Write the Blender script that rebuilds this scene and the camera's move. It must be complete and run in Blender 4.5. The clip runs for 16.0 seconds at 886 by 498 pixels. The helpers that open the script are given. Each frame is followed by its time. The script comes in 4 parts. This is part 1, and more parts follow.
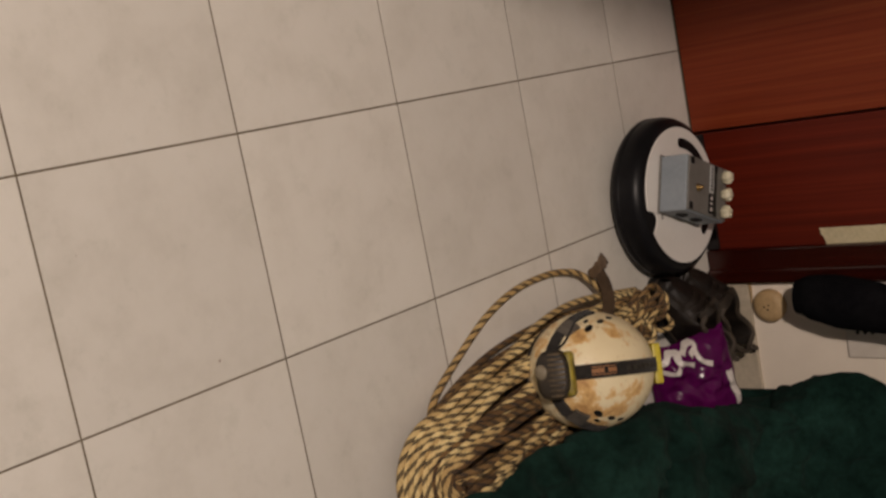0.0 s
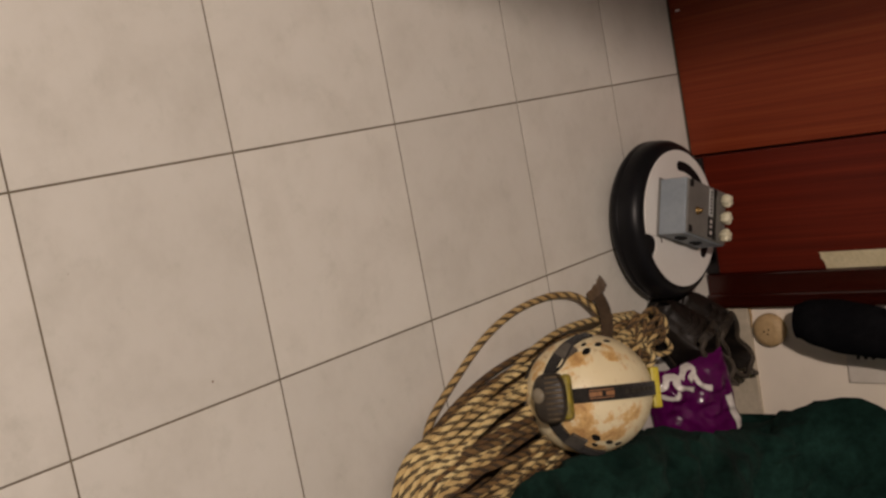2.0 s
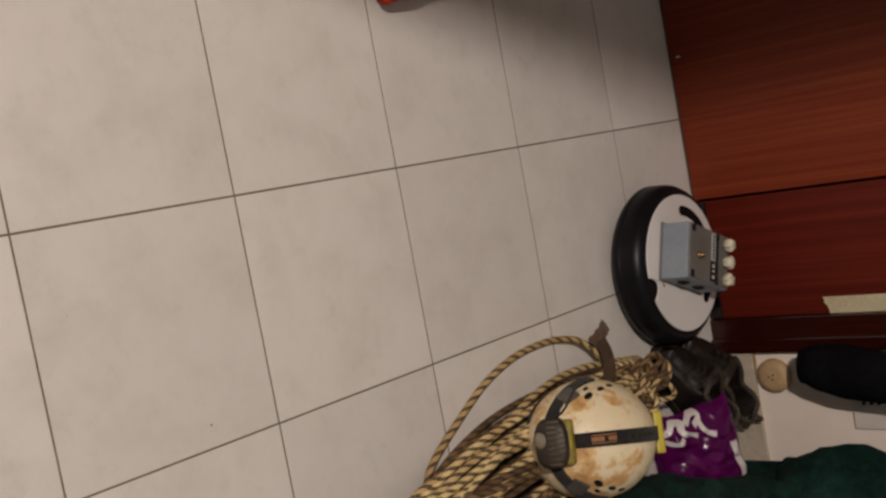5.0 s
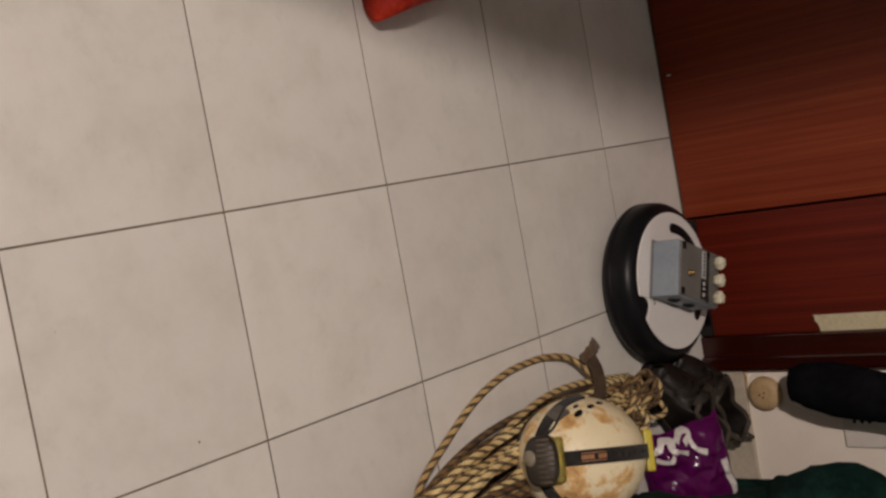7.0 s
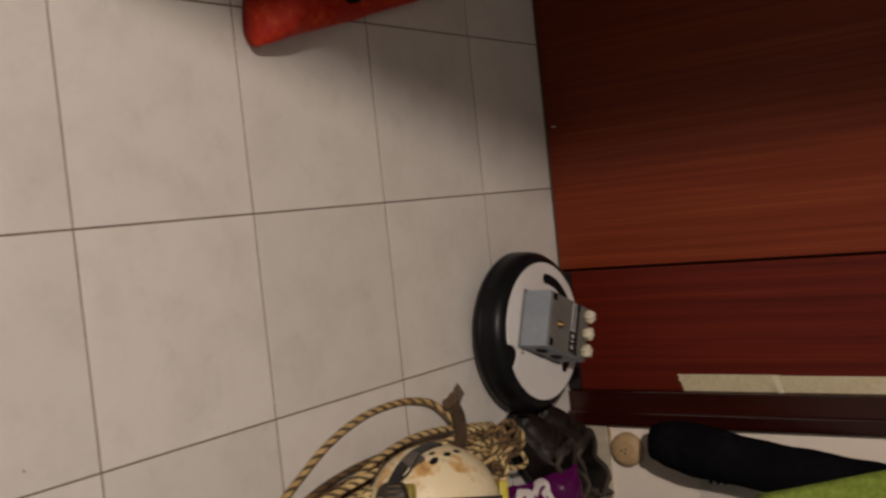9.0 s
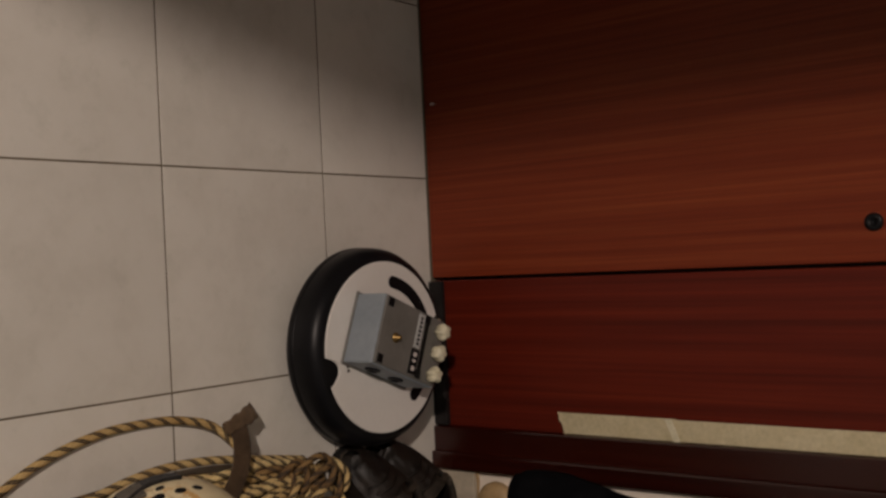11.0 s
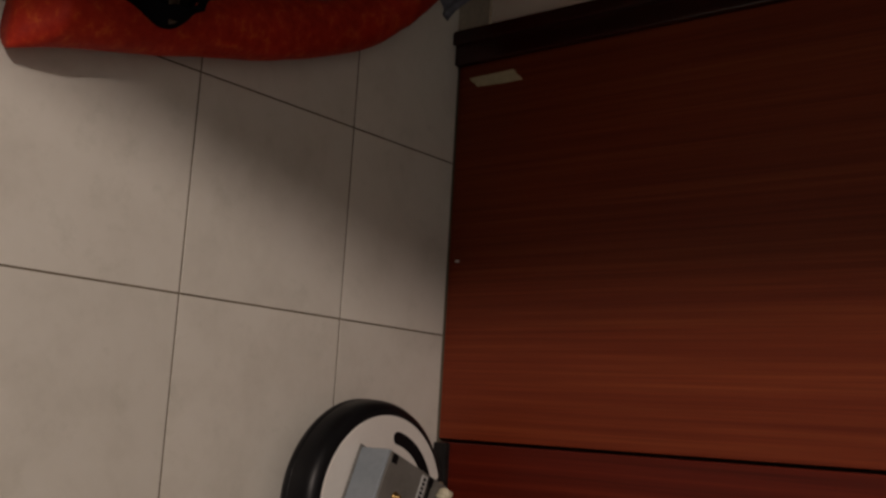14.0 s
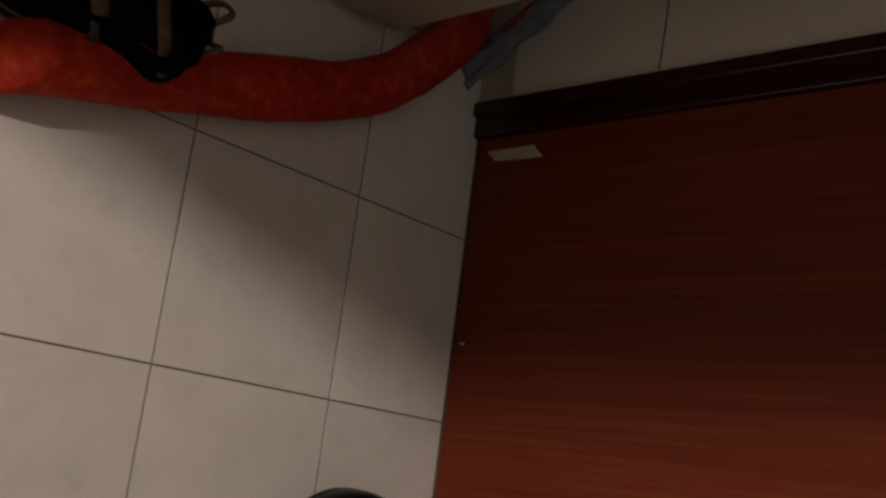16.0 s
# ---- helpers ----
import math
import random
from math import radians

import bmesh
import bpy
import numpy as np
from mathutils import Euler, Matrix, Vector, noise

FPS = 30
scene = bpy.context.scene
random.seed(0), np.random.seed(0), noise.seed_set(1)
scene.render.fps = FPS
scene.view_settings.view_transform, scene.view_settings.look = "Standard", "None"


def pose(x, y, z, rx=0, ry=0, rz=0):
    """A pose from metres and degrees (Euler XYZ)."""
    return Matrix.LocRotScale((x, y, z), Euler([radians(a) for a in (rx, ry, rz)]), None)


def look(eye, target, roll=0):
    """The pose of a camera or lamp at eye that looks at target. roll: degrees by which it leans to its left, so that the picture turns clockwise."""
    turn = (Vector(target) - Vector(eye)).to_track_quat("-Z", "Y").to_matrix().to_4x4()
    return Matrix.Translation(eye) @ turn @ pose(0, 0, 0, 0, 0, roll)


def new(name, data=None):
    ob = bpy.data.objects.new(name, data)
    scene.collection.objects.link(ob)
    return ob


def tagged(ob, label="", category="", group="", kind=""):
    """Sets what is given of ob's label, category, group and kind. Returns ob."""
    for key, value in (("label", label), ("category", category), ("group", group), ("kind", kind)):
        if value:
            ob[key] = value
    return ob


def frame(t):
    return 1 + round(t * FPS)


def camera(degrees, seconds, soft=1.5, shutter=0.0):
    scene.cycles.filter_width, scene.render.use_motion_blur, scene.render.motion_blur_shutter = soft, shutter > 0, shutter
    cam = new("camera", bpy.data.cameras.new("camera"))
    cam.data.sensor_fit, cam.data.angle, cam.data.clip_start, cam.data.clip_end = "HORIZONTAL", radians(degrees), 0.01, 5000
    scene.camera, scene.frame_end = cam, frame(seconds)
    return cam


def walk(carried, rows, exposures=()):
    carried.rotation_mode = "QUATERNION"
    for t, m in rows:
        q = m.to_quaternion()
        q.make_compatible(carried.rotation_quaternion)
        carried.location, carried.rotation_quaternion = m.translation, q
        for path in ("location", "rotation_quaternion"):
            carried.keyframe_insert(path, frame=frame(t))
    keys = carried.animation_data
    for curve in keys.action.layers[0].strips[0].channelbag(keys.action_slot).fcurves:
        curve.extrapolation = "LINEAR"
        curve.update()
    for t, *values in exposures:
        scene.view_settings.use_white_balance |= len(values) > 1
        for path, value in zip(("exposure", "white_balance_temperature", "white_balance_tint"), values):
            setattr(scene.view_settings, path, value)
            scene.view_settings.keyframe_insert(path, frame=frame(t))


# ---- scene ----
cam = camera(45.6, 16.0, 2.6, 0.5)
PATH = [
    (0, (0.004, -0.923, 1.206), (0.284, 0.526, -0.144), 86.6),
    (0.5, (-0.003, -0.922, 1.207), (0.244, 0.531, -0.144), 86.3),
    (1, (0.0, -0.917, 1.205), (0.247, 0.537, -0.146), 86.9),
    (1.5, (0.007, -0.912, 1.205), (0.246, 0.541, -0.149), 86.3),
    (2, (0.012, -0.911, 1.204), (0.246, 0.546, -0.146), 85.7),
    (2.5, (0.015, -0.911, 1.205), (0.228, 0.547, -0.148), 85.0),
    (3, (0.014, -0.909, 1.207), (0.217, 0.556, -0.139), 84.7),
    (3.5, (0.017, -0.911, 1.21), (0.211, 0.559, -0.132), 84.1),
    (4, (0.02, -0.91, 1.209), (0.194, 0.555, -0.141), 83.7),
    (6.5, (0.019, -0.903, 1.209), (0.141, 0.575, -0.134), 83.0),
    (7, (0.021, -0.903, 1.214), (0.135, 0.577, -0.127), 82.7),
    (7.5, (0.023, -0.902, 1.207), (0.103, 0.591, -0.121), 81.8),
    (8, (0.021, -0.901, 1.217), (0.084, 0.6, -0.103), 81.8),
    (8.5, (0.027, -0.896, 1.224), (0.099, 0.645, -0.049), 83.6),
    (9, (0.026, -0.847, 1.228), (0.098, 0.764, 0.045), 85.6),
    (9.5, (0.037, -0.667, 1.212), (0.175, 0.939, 0.028), 87.7),
    (9.7, (0.059, -0.558, 1.265), (0.204, 1.037, 0.066), 86.8),
    (11.8, (0.17, -0.274, 1.247), (0.077, 1.296, 0.012), 88.0),
    (12, (0.157, -0.281, 1.233), (0.068, 1.296, 0.006), 88.5),
    (12.5, (0.159, -0.282, 1.241), (0.038, 1.256, -0.032), 88.7),
    (13, (0.158, -0.266, 1.231), (-0.126, 1.263, -0.026), 86.4),
    (13.5, (0.143, -0.274, 1.228), (-0.146, 1.27, -0.01), 87.1),
    (14, (0.157, -0.271, 1.231), (-0.164, 1.264, -0.01), 86.0),
    (14.5, (0.157, -0.268, 1.235), (-0.178, 1.262, -0.009), 85.9),
    (15, (0.158, -0.271, 1.231), (-0.199, 1.258, -0.008), 85.6),
    (15.5, (0.116, -0.278, 1.237), (-0.266, 1.234, -0.016), 86.4),
    (16, (0.11, -0.157, 1.204), (-0.328, 1.308, -0.086), 86.5),
]
EXPOSURE = [(0, -0.08, 6550, 12), (3.3, -0.05, 6500, 12), (4.2, -0.03, 6150, 12), (8, -0.02, 6150, 12), (9.3, -0.16, 6400, 12), (10.7, -0.32, 6500, 12), (12, -0.47, 6550, 12), (16, -0.42, 6400, 12)]
walk(cam, [(t, look(eye, target, roll)) for t, eye, target, roll in PATH], EXPOSURE)

# ---- light ----
world = bpy.data.worlds.new("room_dark")
scene.world = world
world.use_nodes = True
world.node_tree.nodes["Background"].inputs[0].default_value = (1.0, 0.85, 0.7, 1)
world.node_tree.nodes["Background"].inputs[1].default_value = 0.012

WALL = 1.267      # face of the door wall
# the room's one ceiling lamp, a small flush disc behind the camera
bulb = bpy.data.lights.new("ceiling_lamp", "AREA")
bulb.shape, bulb.size, bulb.energy, bulb.color = "DISK", 0.13, 88.0, (1.0, 0.835, 0.725)
lamp_ob = new("ceiling_lamp", bulb)
lamp_ob.matrix_basis = look((-0.944, -2.05, 2.50), (-0.05, 0.9, 0.35))


# ---- materials ----
def mat(name, rough=0.6, metal=0.0, coat=0.0):
    m = bpy.data.materials.new(name)
    m.use_nodes = True
    b = m.node_tree.nodes["Principled BSDF"]
    b.inputs["Roughness"].default_value = rough
    b.inputs["Metallic"].default_value = metal
    b.inputs["Coat Weight"].default_value = coat
    return m, m.node_tree, b


def add(nt, kind, **inputs):
    n = nt.nodes.new(kind)
    for key, value in inputs.items():
        n.inputs[key.replace("_", " ")].default_value = value
    return n


def coords(nt, scale=(1, 1, 1), use="Object"):
    tc = nt.nodes.new("ShaderNodeTexCoord")
    mp = nt.nodes.new("ShaderNodeMapping")
    mp.inputs["Scale"].default_value = scale
    nt.links.new(tc.outputs[use], mp.inputs["Vector"])
    return mp.outputs["Vector"]


def noise_of(nt, vec, scale, detail=5.0, rough=0.6):
    n = add(nt, "ShaderNodeTexNoise", Scale=scale, Detail=detail, Roughness=rough)
    nt.links.new(vec, n.inputs["Vector"])
    return n.outputs["Fac"]


def ramp(nt, fac, stops):
    r = nt.nodes.new("ShaderNodeValToRGB")
    el = r.color_ramp.elements
    while len(el) < len(stops):
        el.new(0.5)
    for e, (p, c) in zip(el, stops):
        e.position, e.color = p, (*c, 1)
    nt.links.new(fac, r.inputs["Fac"])
    return r.outputs["Color"]


def mix(nt, fac, a, b, how="MIX"):
    n = nt.nodes.new("ShaderNodeMix")
    n.data_type, n.blend_type = "RGBA", how
    for sock, v in ((n.inputs[0], fac), (n.inputs[6], a), (n.inputs[7], b)):
        if hasattr(v, "is_linked"):
            nt.links.new(v, sock)
        elif isinstance(v, tuple):
            sock.default_value = (*v, 1)
        else:
            sock.default_value = v
    return n.outputs[2]


def bump(nt, b, height, strength=0.3, dist=0.002):
    n = add(nt, "ShaderNodeBump", Strength=strength, Distance=dist)
    nt.links.new(height, n.inputs["Height"])
    nt.links.new(n.outputs["Normal"], b.inputs["Normal"])


def simple(name, c1, c2, rough=0.6, scale=12.0, fine=150.0, strength=0.25, dist=0.001, metal=0.0, coat=0.0, stretch=(1, 1, 1), gloss=0.5, grit=0.78):
    """Two-scale mottled surface between two colours."""
    m, nt, b = mat(name, rough, metal, coat)
    b.inputs["Specular IOR Level"].default_value = gloss
    v = coords(nt, stretch)
    big, small = noise_of(nt, v, scale), noise_of(nt, v, fine, 3.0)
    col = ramp(nt, big, [(0.3, c1), (0.7, c2)])
    dim = ramp(nt, small, [(0.25, (grit, grit, grit)), (0.7, (1, 1, 1))])
    nt.links.new(mix(nt, 1.0, col, dim, "MULTIPLY"), b.inputs["Base Color"])
    bump(nt, b, small, strength, dist)
    return m


def tile_material():
    m, nt, b = mat("glazed_floor_tile", 0.32)
    info = nt.nodes.new("ShaderNodeObjectInfo")
    v = coords(nt)
    off = nt.nodes.new("ShaderNodeVectorMath")
    off.operation = "MULTIPLY_ADD"
    nt.links.new(info.outputs["Random"], off.inputs[0])
    off.inputs[1].default_value = (31.0, 17.0, 9.0)
    nt.links.new(v, off.inputs[2])
    w = off.outputs[0]
    cloud = noise_of(nt, w, 9.0, 6.0, 0.65)
    vein = noise_of(nt, w, 22.0, 5.0, 0.7)
    col = ramp(nt, cloud, [(0.3, (0.580, 0.555, 0.495)), (0.52, (0.64, 0.615, 0.555)), (0.75, (0.665, 0.642, 0.585))])
    smear = ramp(nt, vein, [(0.28, (0.89, 0.90, 0.885)), (0.44, (1, 1, 1))])
    col = mix(nt, 0.75, col, smear, "MULTIPLY")
    shade = nt.nodes.new("ShaderNodeMapRange")
    shade.inputs[3].default_value, shade.inputs[4].default_value = 0.94, 1.04
    nt.links.new(info.outputs["Random"], shade.inputs[0])
    sc = nt.nodes.new("ShaderNodeVectorMath")
    sc.operation = "SCALE"
    nt.links.new(col, sc.inputs[0])
    nt.links.new(shade.outputs[0], sc.inputs["Scale"])
    speck = ramp(nt, noise_of(nt, w, 85.0, 2.0), [(0.14, (0.45, 0.38, 0.30)), (0.20, (1, 1, 1))])
    nt.links.new(mix(nt, 0.8, sc.outputs[0], speck, "MULTIPLY"), b.inputs["Base Color"])
    rr = nt.nodes.new("ShaderNodeMapRange")
    rr.inputs[3].default_value, rr.inputs[4].default_value = 0.28, 0.55
    nt.links.new(cloud, rr.inputs[0])
    nt.links.new(rr.outputs[0], b.inputs["Roughness"])
    bump(nt, b, vein, 0.08, 0.001)
    return m


def wood_material(name, c1, c2, c3, rough=0.42):
    m, nt, b = mat(name, rough, 0.0, 0.0)
    b.inputs["Specular IOR Level"].default_value = 0.20
    grain = noise_of(nt, coords(nt, (1, 1, 0.012)), 75.0, 6.0, 0.62)
    fibre = noise_of(nt, coords(nt, (1, 1, 0.010)), 420.0, 3.0, 0.6)
    broad = noise_of(nt, coords(nt, (1, 1, 0.08)), 7.0, 4.0)
    col = ramp(nt, grain, [(0.32, c1), (0.52, c2), (0.72, c3)])
    col = mix(nt, 0.38, col, ramp(nt, fibre, [(0.35, (0.62, 0.58, 0.55)), (0.6, (1, 1, 1))]), "MULTIPLY")
    col = mix(nt, 0.8, col, ramp(nt, broad, [(0.3, (0.80, 0.76, 0.74)), (0.7, (1.06, 1.06, 1.06))]), "MULTIPLY")
    nt.links.new(col, b.inputs["Base Color"])
    bump(nt, b, fibre, 0.12, 0.0006)
    return m


def rope_material(name, body, dark, tracer):
    """Woven sheath: the UV runs along the strand (u, in strand widths) and once round it (v)."""
    m, nt, b = mat(name, 0.85)
    uv = nt.nodes.new("ShaderNodeTexCoord").outputs["UV"]
    sep = nt.nodes.new("ShaderNodeSeparateXYZ")
    nt.links.new(uv, sep.inputs[0])

    def math_node(op, a, c=None):
        n = nt.nodes.new("ShaderNodeMath")
        n.operation = op
        for sock, v in zip(n.inputs, (a, c)):
            if v is None:
                continue
            if hasattr(v, "is_linked"):
                nt.links.new(v, sock)
            else:
                sock.default_value = v
        return n.outputs[0]

    u, v = sep.outputs[0], sep.outputs[1]
    wind = math_node("FRACT", math_node("ADD", math_node("MULTIPLY", u, 0.48), math_node("MULTIPLY", v, 2.0)))
    band = math_node("LESS_THAN", wind, 0.42)
    twin = math_node("LESS_THAN", math_node("FRACT", math_node("MULTIPLY", wind, 4.55)), 0.60)
    dash = math_node("GREATER_THAN", math_node("FRACT", math_node("SUBTRACT", math_node("MULTIPLY", v, 9.0), math_node("MULTIPLY", u, 1.4))), 0.15)
    mark = math_node("MULTIPLY", math_node("MULTIPLY", band, twin), dash)
    ob_v = coords(nt)
    dirt = noise_of(nt, ob_v, 14.0, 4.0)
    weave = nt.nodes.new("ShaderNodeTexChecker")
    weave.inputs["Scale"].default_value = 1.0
    wm = nt.nodes.new("ShaderNodeMapping")
    wm.inputs["Scale"].default_value = (5.0, 9.0, 1.0)
    wm.inputs["Rotation"].default_value = (0, 0, 0.5)
    nt.links.new(uv, wm.inputs["Vector"])
    nt.links.new(wm.outputs[0], weave.inputs["Vector"])
    weave.inputs["Color1"].default_value, weave.inputs["Color2"].default_value = (1, 1, 1, 1), (0.84, 0.81, 0.76, 1)
    col = ramp(nt, dirt, [(0.3, dark), (0.62, body)])
    col = mix(nt, 1.0, col, weave.outputs["Color"], "MULTIPLY")
    col = mix(nt, math_node("MULTIPLY", band, 0.72), col, (0.085, 0.046, 0.017))
    tone = ramp(nt, nt.nodes.new("ShaderNodeObjectInfo").outputs["Random"], [(0.0, (0.62, 0.54, 0.45)), (0.6, (1, 1, 1))])
    col = mix(nt, 1.0, col, tone, "MULTIPLY")
    col = mix(nt, mark, col, tracer)
    nt.links.new(col, b.inputs["Base Color"])
    bump(nt, b, weave.outputs["Fac"], 0.5, 0.0008)
    return m


def helmet_material():
    m, nt, b = mat("scuffed_white_shell", 0.42)
    v = coords(nt)
    rust = noise_of(nt, v, 13.0, 7.0, 0.68)
    fine = noise_of(nt, v, 60.0, 5.0, 0.7)
    patch = noise_of(nt, v, 6.0, 4.0, 0.55)
    col = ramp(nt, patch, [(0.3, (0.70, 0.59, 0.36)), (0.65, (0.80, 0.715, 0.49))])
    stain = ramp(nt, rust, [(0.49, (1, 1, 1)), (0.55, (0.82, 0.56, 0.28)), (0.64, (0.48, 0.25, 0.08))])
    col = mix(nt, 0.9, col, stain, "MULTIPLY")
    col = mix(nt, 0.7, col, ramp(nt, fine, [(0.30, (0.55, 0.42, 0.28)), (0.42, (1, 1, 1))]), "MULTIPLY")
    nt.links.new(col, b.inputs["Base Color"])
    bump(nt, b, fine, 0.15, 0.0008)
    return m


def cloth_material(name, c1, c2, fuzz=420.0, rough=0.95, sheen=0.3, lo=0.55, hi=1.15):
    m, nt, b = mat(name, rough)
    b.inputs["Specular IOR Level"].default_value = 0.12
    b.inputs["Sheen Weight"].default_value = sheen * 0.3
    v = coords(nt)
    fold, fib = noise_of(nt, v, 9.0, 5.0), noise_of(nt, v, fuzz, 3.0, 0.7)
    nap = noise_of(nt, v, 70.0, 4.0, 0.7)
    col = ramp(nt, fold, [(0.3, c1), (0.7, c2)])
    col = mix(nt, 0.8, col, ramp(nt, nap, [(0.3, (lo, lo, lo)), (0.65, (hi, hi, hi))]), "MULTIPLY")
    nt.links.new(col, b.inputs["Base Color"])
    both = nt.nodes.new("ShaderNodeMath")
    both.operation = "ADD"
    nt.links.new(nap, both.inputs[0])
    nt.links.new(fib, both.inputs[1])
    bump(nt, b, both.outputs[0], 0.6, 0.004)
    return m


M_TILE = tile_material()
M_GROUT = simple("dirty_grout", (0.12, 0.098, 0.065), (0.20, 0.165, 0.115), 0.9, 8.0, 90.0)
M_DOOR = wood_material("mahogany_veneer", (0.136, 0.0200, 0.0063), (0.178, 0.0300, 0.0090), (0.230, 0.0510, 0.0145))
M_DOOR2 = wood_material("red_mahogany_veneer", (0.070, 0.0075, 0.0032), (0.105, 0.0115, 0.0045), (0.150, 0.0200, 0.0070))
M_FRAME = wood_material("dark_mahogany_trim", (0.018, 0.0022, 0.0011), (0.028, 0.0033, 0.0014), (0.044, 0.0060, 0.0022))
_b = M_FRAME.node_tree.nodes["Principled BSDF"]
_b.inputs["Specular IOR Level"].default_value, _b.inputs["Roughness"].default_value = 0.5, 0.26
M_WALL = simple("painted_plaster", (0.74, 0.66, 0.55), (0.80, 0.72, 0.61), 0.8, 2.0, 25.0, 0.06, 0.001, grit=0.96)
# for walls out of view; this pale blue is made up to cool the bounce
M_FARWALL = simple("pale_blue_bounce_wall", (0.28, 0.325, 0.38), (0.33, 0.375, 0.43), 0.85, 2.0, 60.0, 0.2, 0.002)
# ceiling out of view, its cool pale tint picked to lift and cool the bounce
M_CEIL = simple("cool_bounce_ceiling", (0.70, 0.74, 0.78), (0.75, 0.79, 0.83), 0.9, 2.0, 80.0)
M_SKIRT = simple("skirting_tile", (0.46, 0.40, 0.30), (0.56, 0.49, 0.38), 0.35, 14.0, 70.0)
M_BLACK = simple("black_plastic", (0.0045, 0.0045, 0.0055), (0.008, 0.008, 0.009), 0.36, 20.0, 200.0, 0.04, gloss=0.15, grit=0.92)
M_KICK = simple("black_kick_strip", (0.010, 0.009, 0.009), (0.020, 0.017, 0.016), 0.6, 30.0, 200.0, gloss=0.2)
M_TAPE = simple("masking_tape", (0.50, 0.43, 0.26), (0.60, 0.53, 0.35), 0.75, 25.0, 160.0, 0.5, 0.001)
M_PLATE = simple("white_robot_lid", (0.68, 0.66, 0.62), (0.73, 0.71, 0.67), 0.4, 10.0, 150.0, 0.03, grit=0.965)
M_BOX = simple("blue_grey_enamel", (0.20, 0.235, 0.265), (0.26, 0.295, 0.325), 0.48, 14.0, 120.0, 0.06, grit=0.90)
M_BOXTOP = simple("grey_box_lid", (0.125, 0.120, 0.108), (0.17, 0.165, 0.150), 0.5, 18.0, 120.0, 0.08, grit=0.88)
M_CREAM = simple("cream_plastic", (0.62, 0.58, 0.40), (0.72, 0.68, 0.52), 0.45, 30.0, 200.0)
M_YELLOW = simple("yellow_plastic", (0.42, 0.34, 0.015), (0.58, 0.48, 0.03), 0.45, 30.0, 180.0)
M_MUDYELLOW = simple("muddy_yellow_plastic", (0.10, 0.075, 0.015), (0.42, 0.33, 0.03), 0.6, 45.0, 160.0)
M_LABEL = simple("pale_label", (0.42, 0.43, 0.42), (0.52, 0.53, 0.52), 0.5, 40.0, 220.0)
M_BRASS = simple("dull_brass", (0.24, 0.15, 0.05), (0.34, 0.22, 0.08), 0.4, 40.0, 150.0, metal=0.8)
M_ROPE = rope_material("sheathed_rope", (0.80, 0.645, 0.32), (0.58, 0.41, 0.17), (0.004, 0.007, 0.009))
# darker rope: worn strands, and painted gap shade on the lower turns
M_ROPE2 = rope_material("worn_shaded_rope", (0.27, 0.165, 0.060), (0.070, 0.036, 0.014), (0.004, 0.007, 0.009))
M_WEB = cloth_material("brown_webbing", (0.040, 0.026, 0.016), (0.080, 0.052, 0.030), 300.0)
M_WEB2 = cloth_material("tan_webbing", (0.085, 0.055, 0.030), (0.15, 0.10, 0.06), 300.0)
M_SHELL = helmet_material()
M_STRAP = cloth_material("black_elastic", (0.016, 0.015, 0.014), (0.034, 0.030, 0.026), 350.0)
M_DUCT = simple("grey_tape", (0.045, 0.038, 0.030), (0.13, 0.115, 0.095), 0.6, 40.0, 120.0)
M_LAMPBODY = simple("muddy_lamp_housing", (0.008, 0.0065, 0.005), (0.038, 0.027, 0.015), 0.5, 40.0, 150.0)
M_MUD = simple("dried_mud_on_plastic", (0.035, 0.025, 0.014), (0.16, 0.115, 0.062), 0.7, 60.0, 180.0)
M_LENS, _nt, _b = mat("lamp_lens", 0.15)
_b.inputs["Base Color"].default_value = (0.20, 0.17, 0.12, 1)
M_PRINT = simple("faded_print", (0.22, 0.095, 0.035), (0.34, 0.16, 0.06), 0.7, 40.0, 200.0)
M_LEATHER = simple("worn_dark_leather", (0.004, 0.0032, 0.0026), (0.018, 0.013, 0.009), 0.5, 26.0, 110.0, 0.5, 0.002, gloss=0.35)
M_COLLAR = simple("scuffed_brown_collar", (0.012, 0.009, 0.006), (0.075, 0.055, 0.036), 0.7, 20.0, 120.0, 0.3, 0.002)
M_LINING = cloth_material("shoe_lining", (0.004, 0.0034, 0.003), (0.010, 0.0085, 0.007))
M_SOLE = simple("rubber_sole", (0.006, 0.0055, 0.005), (0.017, 0.015, 0.013), 0.75, 20.0, 120.0, gloss=0.2)
M_PURPLE = simple("glossy_purple_film", (0.13, 0.004, 0.105), (0.19, 0.008, 0.15), 0.2, 12.0, 60.0, 0.2, 0.003)
M_WHITEPRINT = simple("white_print", (0.60, 0.55, 0.52), (0.70, 0.66, 0.62), 0.3, 20.0, 120.0)
M_GREEN = cloth_material("dark_green_fleece", (0.0034, 0.0105, 0.0082), (0.0130, 0.0390, 0.0305), 380.0, 1.0, 0.05, 0.55, 1.3)
M_GREEN.node_tree.nodes["Principled BSDF"].inputs["Specular IOR Level"].default_value = 0.03
M_JBLACK = cloth_material("black_fleece", (0.004, 0.004, 0.005), (0.008, 0.008, 0.009), 380.0, 1.0, 0.0)
M_JBLACK.node_tree.nodes["Principled BSDF"].inputs["Specular IOR Level"].default_value = 0.02
M_LIME = cloth_material("lime_cloth", (0.42, 0.58, 0.09), (0.52, 0.66, 0.13), 380.0, 0.9, 0.1)
M_DISC = simple("pale_cork_disc", (0.42, 0.28, 0.13), (0.54, 0.38, 0.20), 0.6, 22.0, 140.0)
